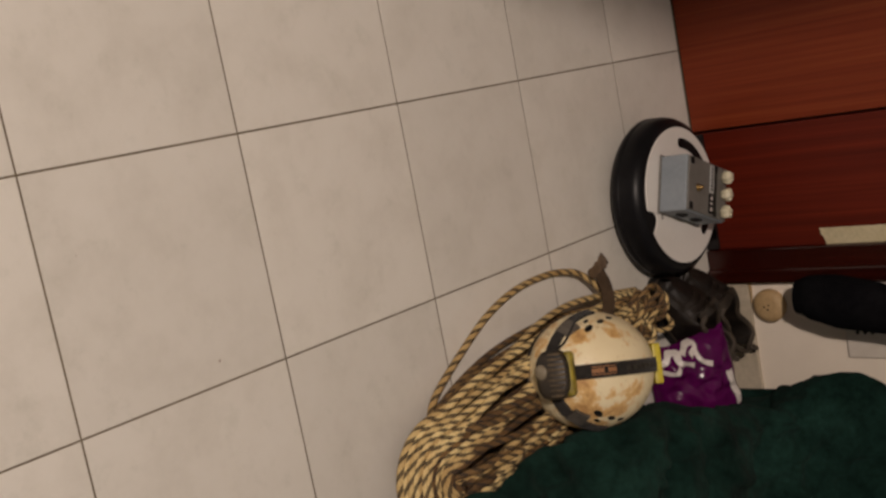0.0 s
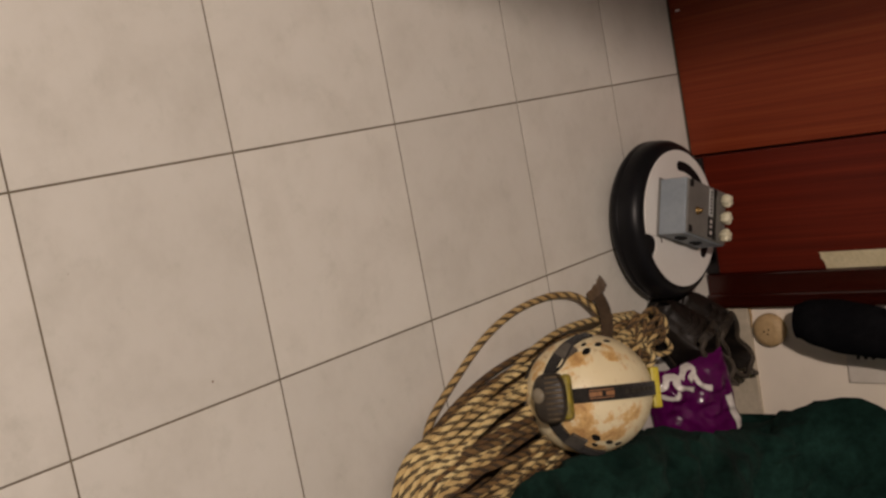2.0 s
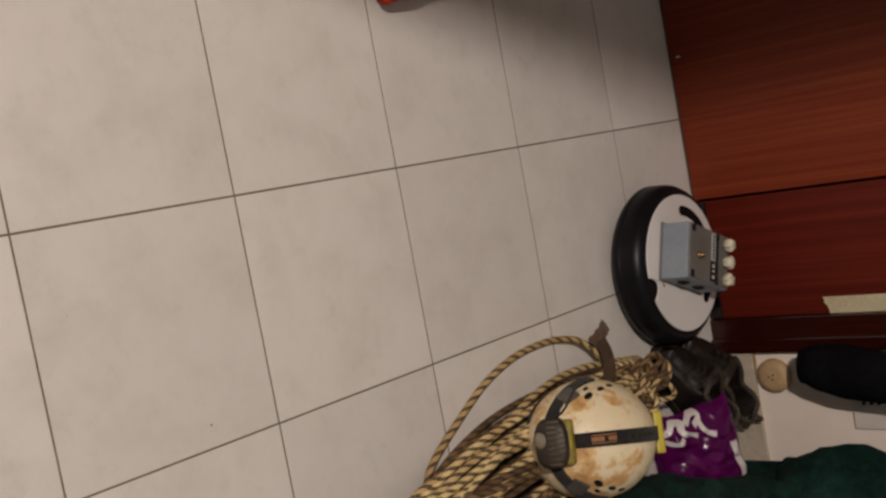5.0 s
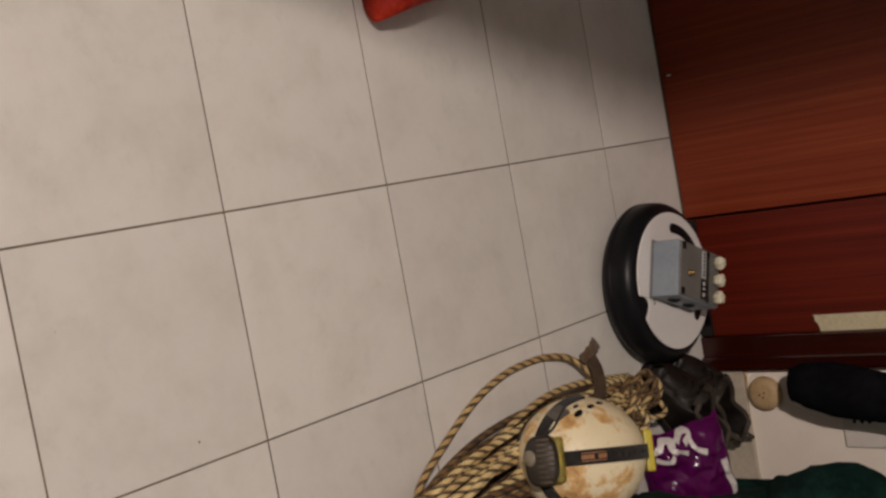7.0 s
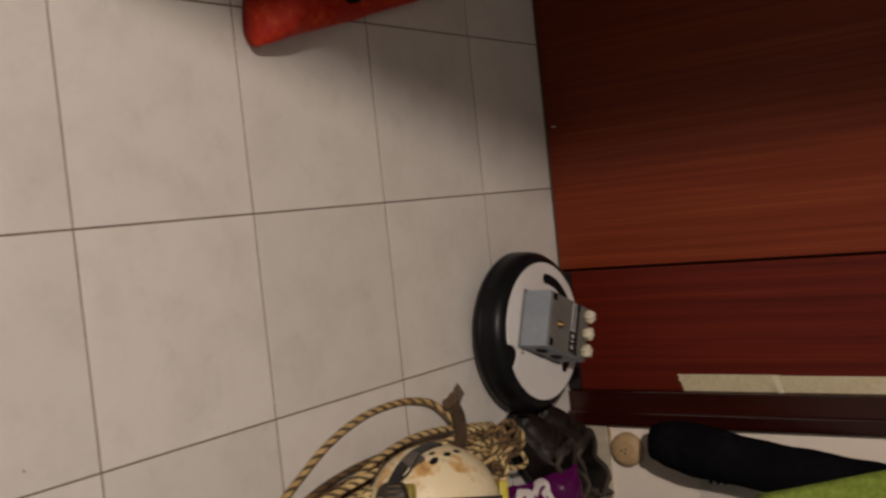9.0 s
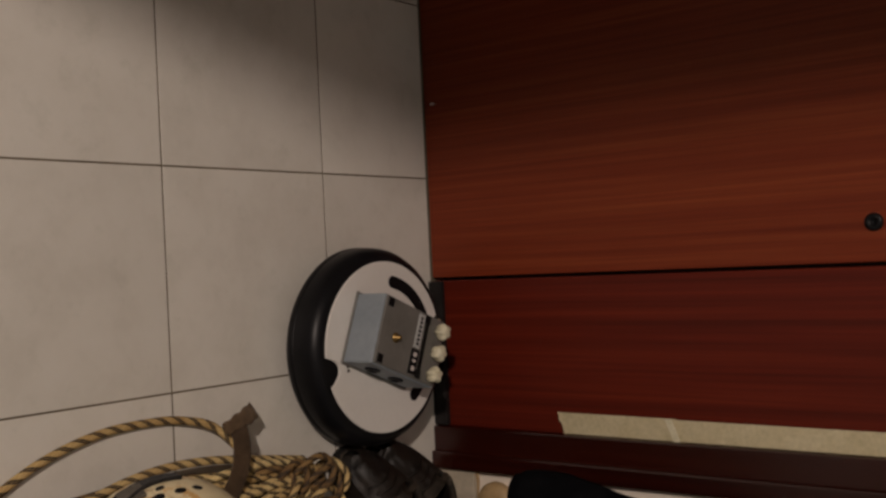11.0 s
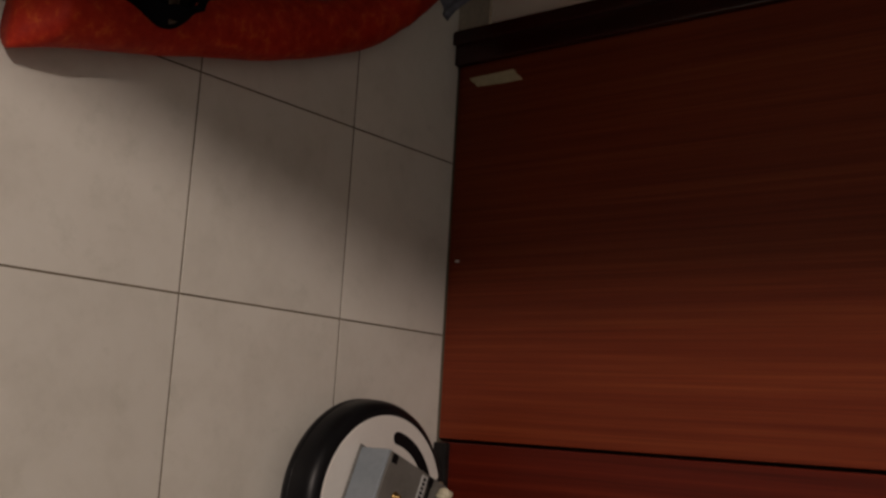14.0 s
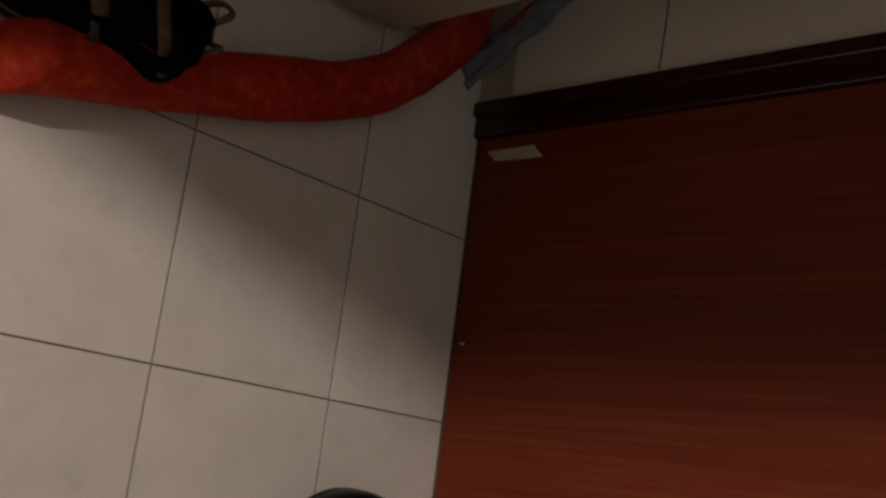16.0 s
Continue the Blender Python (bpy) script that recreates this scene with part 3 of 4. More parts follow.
BOXM = pose(0.286, 1.012, 0.0937, 0, 0, -22)
def control_box():
    """Switch box: u across the lid towards the knobs, v along its width."""
    c = thing("control_box", BOXM, "small grey metal control box with three cream knobs", "control box")
    part("case", box(-0.0575, -0.079, 0, 0.0575, 0.079, 0.062, 0.004), M_BOX, c, "blue-grey painted metal case")
    part("lid", box(-0.055, -0.0765, 0.0615, 0.055, 0.0765, 0.066, 0.0015), M_BOXTOP, c, "darker grey lid")
    for dx in (-0.046, 0.046):
        for dy in (-0.066, 0.030):
            part("corner_recess", box(dx - 0.007, dy - 0.006, 0.0655, dx + 0.007, dy + 0.006, 0.0672), M_BLACK, c)
    # three fluted knobs
    for k in range(3):
        bm = bmesh.new()
        n, h = 30, ((0.0, 0.66), (0.006, 0.92), (0.014, 1.0), (0.019, 0.85), (0.021, 0.55))
        rings = []
        for z, f in h:
            rings.append([bm.verts.new((f * (0.0125 + 0.0022 * math.cos(5 * 2 * math.pi * i / n)) * math.cos(2 * math.pi * i / n), f * (0.0125 + 0.0022 * math.cos(5 * 2 * math.pi * i / n)) * math.sin(2 * math.pi * i / n), z)) for i in range(n)])
        for a, b in zip(rings, rings[1:]):
            for i in range(n):
                bm.faces.new((a[i], a[(i + 1) % n], b[(i + 1) % n], b[i]))
        bm.faces.new(rings[-1])
        bm.faces.new(rings[0][::-1])
        bm.transform(pose(-0.036 + 0.037 * k, 0.060, 0.066, 3 * (k - 1), 4 - 3 * k, 23 * k))
        part("knob", bm, M_CREAM, c, "cream fluted plastic knob", True)
    part("name_plate", box(-0.050, 0.006, 0.0658, 0.006, 0.020, 0.0676), M_LABEL, c, "pale printed label")
    part("type_plate", box(0.009, 0.004, 0.0658, 0.050, 0.022, 0.0676), M_BLACK, c, "black label")
    for k in range(7):
        part("print_bar", box(-0.046 + 0.0072 * k, 0.010, 0.0674, -0.0415 + 0.0072 * k, 0.016, 0.0681), M_BLACK, c)
    for k, w in ((0.014, 0.007), (0.026, 0.004), (0.037, 0.007)):
        part("print_bar", box(k, 0.009, 0.0674, k + w, 0.017, 0.0681), M_WHITEPRINT, c)
    part("print_bar", box(-0.052, 0.026, 0.0658, 0.050, 0.034, 0.0670), M_BLACK, c)
    bm = lathe([(0, 0), (0.008, 0), (0.008, 0.002), (0.0035, 0.003), (0.0035, 0.011), (0, 0.012)], 16)
    bm.transform(pose(0.005, -0.040, 0.066))
    part("toggle", bm, M_BRASS, c, "small brass toggle", True)
    bm = lathe([(0, 0), (0.0085, 0), (0.0085, 0.002), (0.005, 0.002), (0.005, 0.001), (0, 0.001)], 18)
    bm.transform(pose(-0.0575, -0.050, 0.032, 0, -90, 0))
    part("grommet", bm, M_BLACK, c)
    for dy in (-0.038, 0.020):
        bm = lathe([(0, 0.0002), (0.0125, 0.0002), (0.0125, 0.003), (0.0085, 0.0042), (0.0085, 0.001), (0, 0.001)], 22)
        bm.transform(pose(0.0572, dy, 0.030, 0, 90, 0))
        part("jack_socket", bm, M_BLACK, c, "dark round jack socket", True)
    part("base_plate", box(-0.0605, -0.082, 0.0, 0.0605, 0.082, 0.0035, 0.001, 1), M_BOXTOP, c, "grey base plate")
    bm = box(-0.0592, 0.030, 0.004, -0.0572, 0.062, 0.014)
    part("sticker", bm, M_LABEL, c)
    return c


control_box()


# ---- rope, helmet and bags on the floor ----
def rope_coil():
    rng = random.Random(4)
    c = thing("climbing_rope", None, "coiled beige climbing rope with black tracer marks", "rope")
    R = 0.0062

    def mid(s):      # middle line and half width of the bundle, s from its near end to its far end
        y = 0.135 + 0.80 * s
        x = 0.626 - 0.20 * s + 0.10 * s * s
        w = 0.102 + 0.17 * s * (1 - s) - 0.048 * s
        return x, y, w

    # lower turns: long flat ovals that carry the top layer
    for k in range(13):
        f = 0.06 + 0.80 * (k + 0.5) / 13
        layer = k % 3
        s0, s1 = rng.uniform(0.03, 0.08), rng.uniform(0.86, 0.97)
        ph = [rng.uniform(0, 6.28) for _ in range(3)]
        pts, n = [], 96
        for i in range(n):
            a = 2 * math.pi * i / n
            s = s0 + (s1 - s0) * (0.5 - 0.5 * math.cos(a))
            x, y, w = mid(s)
            side = math.sin(a)
            side = math.copysign(abs(side) ** 0.45, side)
            z = R + layer * 0.014 * (1.15 - f) + 0.003 * math.sin(5 * a + ph[1])
            pts.append(Vector((x + side * w * f + 0.006 * math.sin(3 * a + ph[0]), y, max(R, z))))
        # dark rope colour paints the shade between the turns of the top layer
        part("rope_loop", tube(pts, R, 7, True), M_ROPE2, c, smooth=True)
    # top layer: nested hairpin turns over the mound, round at the near end
    tops, sc = 13, 0.125
    for k in range(tops):
        f = 0.93 * (k + 2.4) / (tops + 2)
        ph = [rng.uniform(0, 6.28) for _ in range(5)]
        xc, yc, wc = mid(sc)
        mound = (1 - f * f) ** 0.6
        ends = (rng.uniform(0.80, 0.96), rng.uniform(0.80, 0.96))

        def leg(side, s):
            x, y, w = mid(s)
            grow = 0.55 + 0.45 * math.sin(math.pi * min(1, s * 1.1))
            z = R + 0.014 + 0.070 * mound * grow + 0.0035 * math.sin(12 * s + ph[0] + side)
            cross = (0.012 * math.sin(5 * s + ph[1] + side) + 0.005 * math.sin(12 * s + ph[2])) * min(1, (s - sc) * 6)
            return Vector((x + side * f * w + cross, y, z))

        pts = [leg(-1, ends[0] + (sc - ends[0]) * i / 60) for i in range(60)]
        z0 = leg(-1, sc).z
        for i in range(1, 30):
            a = math.pi * i / 30
            dip = 1 - 0.30 * math.sin(a) * (0.4 + 0.6 * f)
            pts.append(Vector((xc - f * wc * math.cos(a), yc - f * wc * 0.95 * math.sin(a), R + (z0 - R) * dip)))
        back = [pts[-1]] + [leg(1, sc + (ends[1] - sc) * i / 60) for i in range(61)]
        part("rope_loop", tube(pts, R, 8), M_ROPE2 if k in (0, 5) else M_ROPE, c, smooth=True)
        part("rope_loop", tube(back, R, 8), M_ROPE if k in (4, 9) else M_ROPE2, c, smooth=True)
    # loose strands that wander between the turns
    for k in range(12):
        f0, f1 = (rng.uniform(-0.14, 0.14) if k < 4 else rng.uniform(-0.75, 0.75)), rng.uniform(-0.75, 0.75)
        ph = rng.uniform(0, 6.28)
        pts = []
        for i in range(60):
            t = i / 59
            s = sc - 0.05 + 0.80 * t
            f = f0 + (f1 - f0) * t + 0.10 * math.sin(6 * t + ph)
            x, y, w = mid(s)
            pts.append(Vector((x + f * w, y, R + (0.019 + 0.072 * max(0, 1 - f * f) ** 0.6 * (0.55 + 0.45 * math.sin(math.pi * min(1, s * 1.1)))) * min(1, 0.25 + 6 * t) + 0.004 * math.sin(14 * t + ph))))
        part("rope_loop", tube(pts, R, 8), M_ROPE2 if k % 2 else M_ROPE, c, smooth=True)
    # small bights at the far end
    for k in range(13):
        cx, cy, cz = 0.470 + 0.075 * rng.random(), 0.77 + 0.16 * rng.random(), 0.035 + 0.035 * rng.random()
        rx, ry = rng.uniform(0.020, 0.034), rng.uniform(0.026, 0.046)
        turn = Euler((rng.uniform(-0.6, 0.6), rng.uniform(-0.6, 0.6), rng.uniform(0, 3.1))).to_matrix()
        pts = [Vector((cx, cy, cz)) + turn @ Vector((rx * math.cos(2 * math.pi * i / 30), ry * math.sin(2 * math.pi * i / 30), 0.008 * math.sin(4 * math.pi * i / 30))) for i in range(30)]
        for p in pts:
            p.z = max(p.z, R)
        part("rope_loop", tube(pts, R * 0.88, 7, True), M_ROPE2 if k % 2 else M_ROPE, c, smooth=True)
    tail = spline([(0.52, 0.22, 0.035), (0.483, 0.27, 0.014), (0.435, 0.36, R), (0.392, 0.446, R), (0.369, 0.535, R), (0.366, 0.622, R), (0.371, 0.671, 0.012), (0.384, 0.712, 0.022), (0.415, 0.74, 0.038), (0.455, 0.76, 0.055)], 80)
    part("rope_tail", tube(tail, R, 8), M_ROPE, c, smooth=True)
    face = Vector((0, -0.6, 0.8))
    strap = spline([(0.480, 0.690, 0.080), (0.445, 0.712, 0.080), (0.412, 0.728, 0.068), (0.388, 0.738, 0.050), (0.378, 0.742, 0.042)], 22)
    part("tie_strap", tube(strap, 0.0125, 12, flat=0.16, up=face), M_WEB, c, "brown webbing tie", True)
    flap = spline([(0.390, 0.716, 0.046), (0.381, 0.732, 0.052), (0.375, 0.750, 0.052), (0.368, 0.772, 0.046)], 18)
    part("tie_end", tube(flap, lambda t: 0.0095 + 0.0045 * t + 0.0012 * math.sin(19 * t), 12, flat=0.20, up=face), M_WEB2, c, "frayed tan webbing end", True)
    return c


rope_coil()


def helmet():
    """Shell with its front towards -y; local origin in the middle of the shell."""
    AX, AY, AZ = 0.103, 0.119, 0.103
    h = thing("climbing_helmet", pose(0.519, 0.540, 0.138, 8, -6, -14), "scuffed white caving helmet with rust stains and headlamp", "helmet")

    def on(lat, lon, lift=0.0):      # a point of the shell: lat from the rim up, lon from the front, anticlockwise
        k = 1 + lift / 0.11
        return Vector((AX * k * math.cos(lat) * math.sin(lon), -AY * k * math.cos(lat) * math.cos(lon), AZ * k * math.sin(lat)))

    prof = lambda u, v: on(-0.55 + (math.pi / 2 + 0.55) * v, 2 * math.pi * u)
    bm = sheet(prof, 56, 22)
    bmesh.ops.remove_doubles(bm, verts=bm.verts, dist=0.0004)
    bmesh.ops.solidify(bm, geom=bm.faces[:], thickness=0.004)
    part("shell", bm, M_SHELL, h, smooth=True)
    rim = [on(-0.55, 2 * math.pi * i / 60, 0.001) for i in range(60)]
    part("rim", tube(rim, 0.0035, 8, True), M_LAMPBODY, h, "dirty rolled rim", True)

    def band(path, width, lift=0.002, thick=0.0022):
        """A flat strap over the shell along (lat, lon) points."""
        pts = [on(a, b, lift) for a, b in path]
        bm = bmesh.new()
        rows = []
        for i, p in enumerate(pts):
            d = (pts[min(i + 1, len(pts) - 1)] - pts[max(i - 1, 0)]).normalized()
            nrm = Vector((p.x / AX ** 2, p.y / AY ** 2, p.z / AZ ** 2)).normalized()
            s = d.cross(nrm).normalized()
            rows.append([bm.verts.new(p + s * width * e + nrm * t) for e, t in ((-0.5, -0.004), (-0.5, thick), (0.5, thick), (0.5, -0.004))])
        for a, b in zip(rows, rows[1:]):
            for k in range(4):
                bm.faces.new((a[k], a[(k + 1) % 4], b[(k + 1) % 4], b[k]))
        bm.faces.new(rows[0][::-1])
        bm.faces.new(rows[-1])
        return bm

    crown = [(0.35 + (math.pi - 0.75) * i / 40, 0.0) for i in range(41)]
    crown = [(a, 0.0) if a <= math.pi / 2 else (math.pi - a, math.pi) for a, _ in crown]
    part("crown_strap", band(crown, 0.024), M_STRAP, h, "black elastic strap over the crown")
    # worn lettering on the strap as plain bars
    part("print_bar", band([crown[i] for i in range(8, 15)], 0.0145, 0.0045, 0.0004), M_PRINT, h, "faded orange print")
    part("print_bar", band([crown[i] for i in range(8, 15)], 0.0110, 0.0050, 0.0004), M_STRAP, h)
    for k in (8, 9, 10, 12, 13):
        part("print_bar", band([crown[k], crown[k + 1]], 0.0072, 0.0056, 0.0004), M_PRINT, h)
    for k in range(17, 34, 2):
        part("print_bar", band([crown[k], crown[k + 1]], 0.008, 0.0044, 0.0003), M_LAMPBODY, h)
    for s in (-1, 1):
        side = [(0.14 + 0.10 * math.sin(i / 24 * 1.6), s * (0.22 + 1.25 * i / 24)) for i in range(25)]
        part("side_strap", band(side, 0.020), M_STRAP, h, "black elastic strap round the shell")
        patch = [(0.24 + 0.02 * i, s * (0.72 + 0.05 * i)) for i in range(6)]
        part("tape_patch", band(patch, 0.030, 0.004, 0.001), M_DUCT, h, "peeling grey tape patch")
        for lat, lon, r in ((0.58, 0.98, 0.0066), (0.60, 1.30, 0.0054), (0.44, 1.12, 0.0042), (0.57, 1.56, 0.0050)):
            p = on(lat, s * lon, -0.0008)
            nrm = Vector((p.x / AX ** 2, p.y / AY ** 2, p.z / AZ ** 2))
            bm = lathe([(0, 0), (r, 0), (r * 0.96, 0.0016), (0, 0.0018)], 14)
            bm.transform(Matrix.Translation(p) @ nrm.to_track_quat("Z", "Y").to_matrix().to_4x4() @ Matrix.Diagonal((1.5, 0.9, 1, 1)))
            part("vent_hole", bm, M_BLACK, h, "dark oval vent hole")
    # headlamp on the front
    lm = Matrix.Translation(on(0.30, 0.0, 0.006)) @ pose(0, 0, 0, 62, 0, 0) @ Matrix.Diagonal((1.0, 0.94, 0.94, 1.0))

    def pill(rx, ry, z0, z1, rise, n=40):
        """A rounded, slightly squared drum, domed on top."""
        bm = bmesh.new()
        rings = []
        for z, f in ((z0, 0.90), (z0 + 0.003, 1.0), (z1 - 0.008, 1.0), (z1 - 0.002, 0.93), (z1, 0.80), (z1 + rise, 0.40)):
            ring = []
            for k in range(n):
                a = 2 * math.pi * k / n
                ca, sa = math.cos(a), math.sin(a)
                ring.append(bm.verts.new((f * rx * math.copysign(abs(ca) ** 0.72, ca), f * ry * math.copysign(abs(sa) ** 0.72, sa), z)))
            rings.append(ring)
        for p, q in zip(rings, rings[1:]):
            for k in range(n):
                bm.faces.new((p[k], p[(k + 1) % n], q[(k + 1) % n], q[k]))
        bm.faces.new(rings[0][::-1])
        bm.faces.new(rings[-1])
        bm.transform(lm)
        return bm

    lamp = part("headlamp", pill(0.041, 0.030, -0.002, 0.030, 0.003), M_LAMPBODY, h, "muddy black ribbed headlamp", True)
    part("lamp_back", box(-0.037, 0.018, -0.008, 0.037, 0.035, 0.017, 0.008, 3, lm), M_MUDYELLOW, lamp, "muddy yellow lamp bracket", True)
    for k in range(9):
        x = -0.034 + 0.0085 * k
        bend = 0.004 * (abs(k - 4) / 4) ** 2
        part("rib", box(x - 0.0019, -0.004, 0.0265 - bend, x + 0.0019, 0.027 - bend * 2, 0.0350 - bend, 0.0012, 1, lm), M_MUD, lamp, "muddy raised rib")
    lens = lathe([(0, 0), (0.013, 0), (0.013, 0.004), (0.010, 0.006), (0, 0.0075)], 24)
    lens.transform(lm @ pose(-0.006, -0.017, 0.0285, 22, 0, 0))
    part("lens", lens, M_LENS, lamp, "clouded round lens", True)
    # yellow clip at the back
    cm = Matrix.Translation(on(0.48, math.pi, 0.004)) @ pose(0, 0, 0, -58, 0, 0)
    part("rear_clip", box(-0.036, -0.012, -0.003, 0.036, 0.012, 0.013, 0.004, 2, cm), M_YELLOW, h, "bright yellow rear clip")
    cord = spline([on(0.2, -0.3, 0.012), on(0.42, -0.5, 0.016), on(0.36, -0.9, 0.006), on(0.2, -1.3, 0.004)], 24)
    part("lamp_cord", tube(cord, 0.0022, 6), M_STRAP, h, smooth=True)
    return h


helmet()


def low_shoe(name, m, label, upper=M_LEATHER, trim=M_LEATHER, collar_mat=M_COLLAR, lining=M_LINING, L=0.26, W=0.096, tall=0.100, open_to=0.60, group="pair of shoes", seed=1):
    """A low shoe along +x from the heel (0) to the toe, sole on z = 0; the upper turns in over its rim down to the insole."""
    sh = thing(name, m, label, "shoe", group)

    def half(u):
        w = 0.80 + 0.20 * math.sin(math.pi * min(1.0, 0.15 + 0.75 * u)) - 0.14 * math.exp(-((u - 0.36) / 0.16) ** 2)
        front = math.sqrt(max(0.0, 1 - max(0.0, (u - 0.74) / 0.262) ** 2.3))
        back = math.sqrt(max(0.0, 1 - max(0.0, (0.17 - u) / 0.172) ** 2.2))
        return W / 2 * w * front * back + 0.0006

    def rim(u):
        dip = 0.018 * math.exp(-((u - 0.26) / 0.13) ** 2)
        return (tall - dip) if u < open_to else 0.020 + (tall - 0.020) * max(0.30, 1 - 0.85 * ((u - open_to) / (1 - open_to)) ** 0.9)

    def ease(a, b, x):
        t = min(1.0, max(0.0, (x - a) / (b - a)))
        return t * t * (3 - 2 * t)

    steps = [i / 30 for i in range(31)]
    rand = [p for u in steps for p in ((L * u, half(u)),)] + [(L * u, -half(u)) for u in reversed(steps)]
    part("sole", outline([(x + 0.0, y * 1.05) for x, y in rand], 0.0, 0.020, 0.003), M_SOLE, sh, "dark rubber sole")
    part("welt", tube([Vector((x, y * 1.04, 0.0205)) for x, y in rand[::2]], 0.0022, 6, True), trim, sh, "worn pale welt", True)

    def fn(u, v):
        a = abs(2 * v - 1)                     # 1 at the sole, 0 over the middle of the foot
        side = 1 if v < 0.5 else -1
        hw, h = half(u) * 0.98, rim(u)
        mid = 0.030 + (h + 0.010 - 0.030) * ease(open_to - 0.05, open_to + 0.07, u)
        if a > 0.5:
            k = (1 - a) / 0.5
            y, z = hw * (1 - 0.16 * k * k), 0.019 + (h - 0.019) * math.sin(k * math.pi / 2) ** 0.85
        else:
            k = 1 - a / 0.5
            y, z = hw * 0.84 * (1 - k), h + (mid - h) * (ease(0, 0.38, k) if mid < h else math.sin(k * math.pi / 2))
        crumple = 0.0030 * noise.noise(Vector((u * 7 + seed, side * a * 2.5, z * 25))) + 0.0016 * noise.noise(Vector((u * 15, side * a * 6 + seed, z * 40)))
        return (L * (0.004 + 0.992 * u) + crumple, side * y + crumple * 0.8, max(0.019, z + crumple))

    part("upper", sheet(fn, 64, 48), upper, sh, smooth=True)
    part("insole", outline([(x * 0.90 + 0.012, y * 0.74) for x, y in rand], 0.029, 0.0335), lining, sh, "dark shoe lining")
    edge = [u * open_to / 14 for u in range(1, 15)]
    loop = [Vector((L * u, half(u) * 0.82, rim(u))) for u in edge] + [Vector((L * u, -half(u) * 0.82, rim(u))) for u in reversed(edge)]
    part("collar", tube(loop, 0.0062, 8, True), collar_mat, sh, "padded collar", True)
    flap = sheet(lambda u, v: (L * (open_to + 0.07 - 0.07 * u), 0.044 * (v - 0.5) * (1 + 0.35 * u), rim(open_to + 0.07) + 0.012 + 0.016 * u - 0.012 * (2 * v - 1) ** 2 + 0.003 * math.sin(7 * v + seed)), 10, 8)
    bmesh.ops.solidify(flap, geom=flap.faces[:], thickness=0.005)
    part("tongue", flap, collar_mat, sh, "scuffed padded tongue", True)
    for k in range(3):
        u = open_to + 0.06 + 0.055 * k
        top, w = rim(u) + 0.0125, half(u) * 0.62
        lace = spline([(L * u, -w, top - 0.010), (L * (u + 0.012), -w * 0.3, top + 0.002), (L * (u + 0.022), w * 0.4, top + 0.002), (L * (u + 0.030), w, top - 0.010)], 12)
        part("lace", tube(lace, 0.0018, 6), upper, sh, smooth=True)
    tab = spline([(0.004, -0.008, tall - 0.012), (-0.010, 0.0, tall + 0.010), (0.004, 0.008, tall - 0.012)], 12)
    part("pull_tab", tube(tab, 0.0035, 6), trim, sh, smooth=True)
    return sh


low_shoe("shoe", pose(0.682, 1.213, 0.0, 0, 0, 214), "worn dark brown leather shoe standing by the wall", trim=M_COLLAR, L=0.255, W=0.096)
low_shoe("shoe", pose(0.678, 1.118, 0.0, 0, 0, 212), "worn dark brown leather shoe beside the purple bag", trim=M_COLLAR, L=0.245, W=0.096, seed=5)


def purple_bag():
    """A crumpled foil pouch leaning back against the shoes; its face looks towards -y and up."""
    b = thing("plastic_bag", pose(0.712, 0.925, 0.0, 34, 0, 8), "crumpled glossy purple plastic bag with white print", "bag")

    def fn(sign):
        def f(u, v):
            x, y = 0.215 * (u - 0.5), 0.190 * v
            puff = (max(0, 1 - (2 * u - 1) ** 4) * max(0, 1 - (2 * v - 1) ** 4)) ** 0.6
            n = noise.noise(Vector((x * 22, y * 22, 3.0 * sign))) + 0.6 * noise.noise(Vector((x * 50, y * 50, 7.0 * sign)))
            z = sign * puff * 0.040 + 0.0125 * n * (puff + 0.25)
            return Vector((x + 0.006 * n, y + 0.005 * noise.noise(Vector((x * 30, y * 30, 1))), z + 0.02))
        return f

    bm = sheet(fn(1), 44, 40)
    bmesh.ops.solidify(bm, geom=bm.faces[:], thickness=0.0008)
    part("front_film", bm, M_PURPLE, b, smooth=True)
    part("back_film", sheet(fn(-1), 30, 26), M_PURPLE, b, smooth=True)

    def stroke(path, width):
        """A printed ribbon laid on the film along points of its own plane."""
        pts = spline([(px, py, 0) for px, py in path], 28)

        def g(u, v):
            k = min(int(u * 27), 26)
            p, d = pts[k].lerp(pts[k + 1], u * 27 - k), (pts[k + 1] - pts[k]).normalized()
            q = p + Vector((-d.y, d.x, 0)) * width * (v - 0.5)
            return fn(1)(min(1, max(0, q.x / 0.25 + 0.5)), min(1, max(0, q.y / 0.215))) + Vector((0, 0, 0.0022))
        return sheet(g, 40, 4)

    for path, w in (([(-0.090, 0.012), (-0.100, 0.036), (-0.114, 0.052), (-0.110, 0.070), (-0.096, 0.064), (-0.082, 0.078), (-0.072, 0.098)], 0.0145),
                    ([(-0.104, 0.078), (-0.118, 0.094), (-0.118, 0.116), (-0.104, 0.116), (-0.096, 0.096)], 0.013),
                    ([(-0.104, 0.114), (-0.084, 0.118), (-0.070, 0.128), (-0.062, 0.146)], 0.013),
                    ([(-0.076, 0.020), (-0.072, 0.044), (-0.080, 0.064)], 0.011),
                    ([(-0.020, 0.186), (0.030, 0.194), (0.080, 0.200)], 0.018)):
        part("white_print", stroke(path, w), M_WHITEPRINT, b, "white printed shape", True)
    return b


purple_bag()


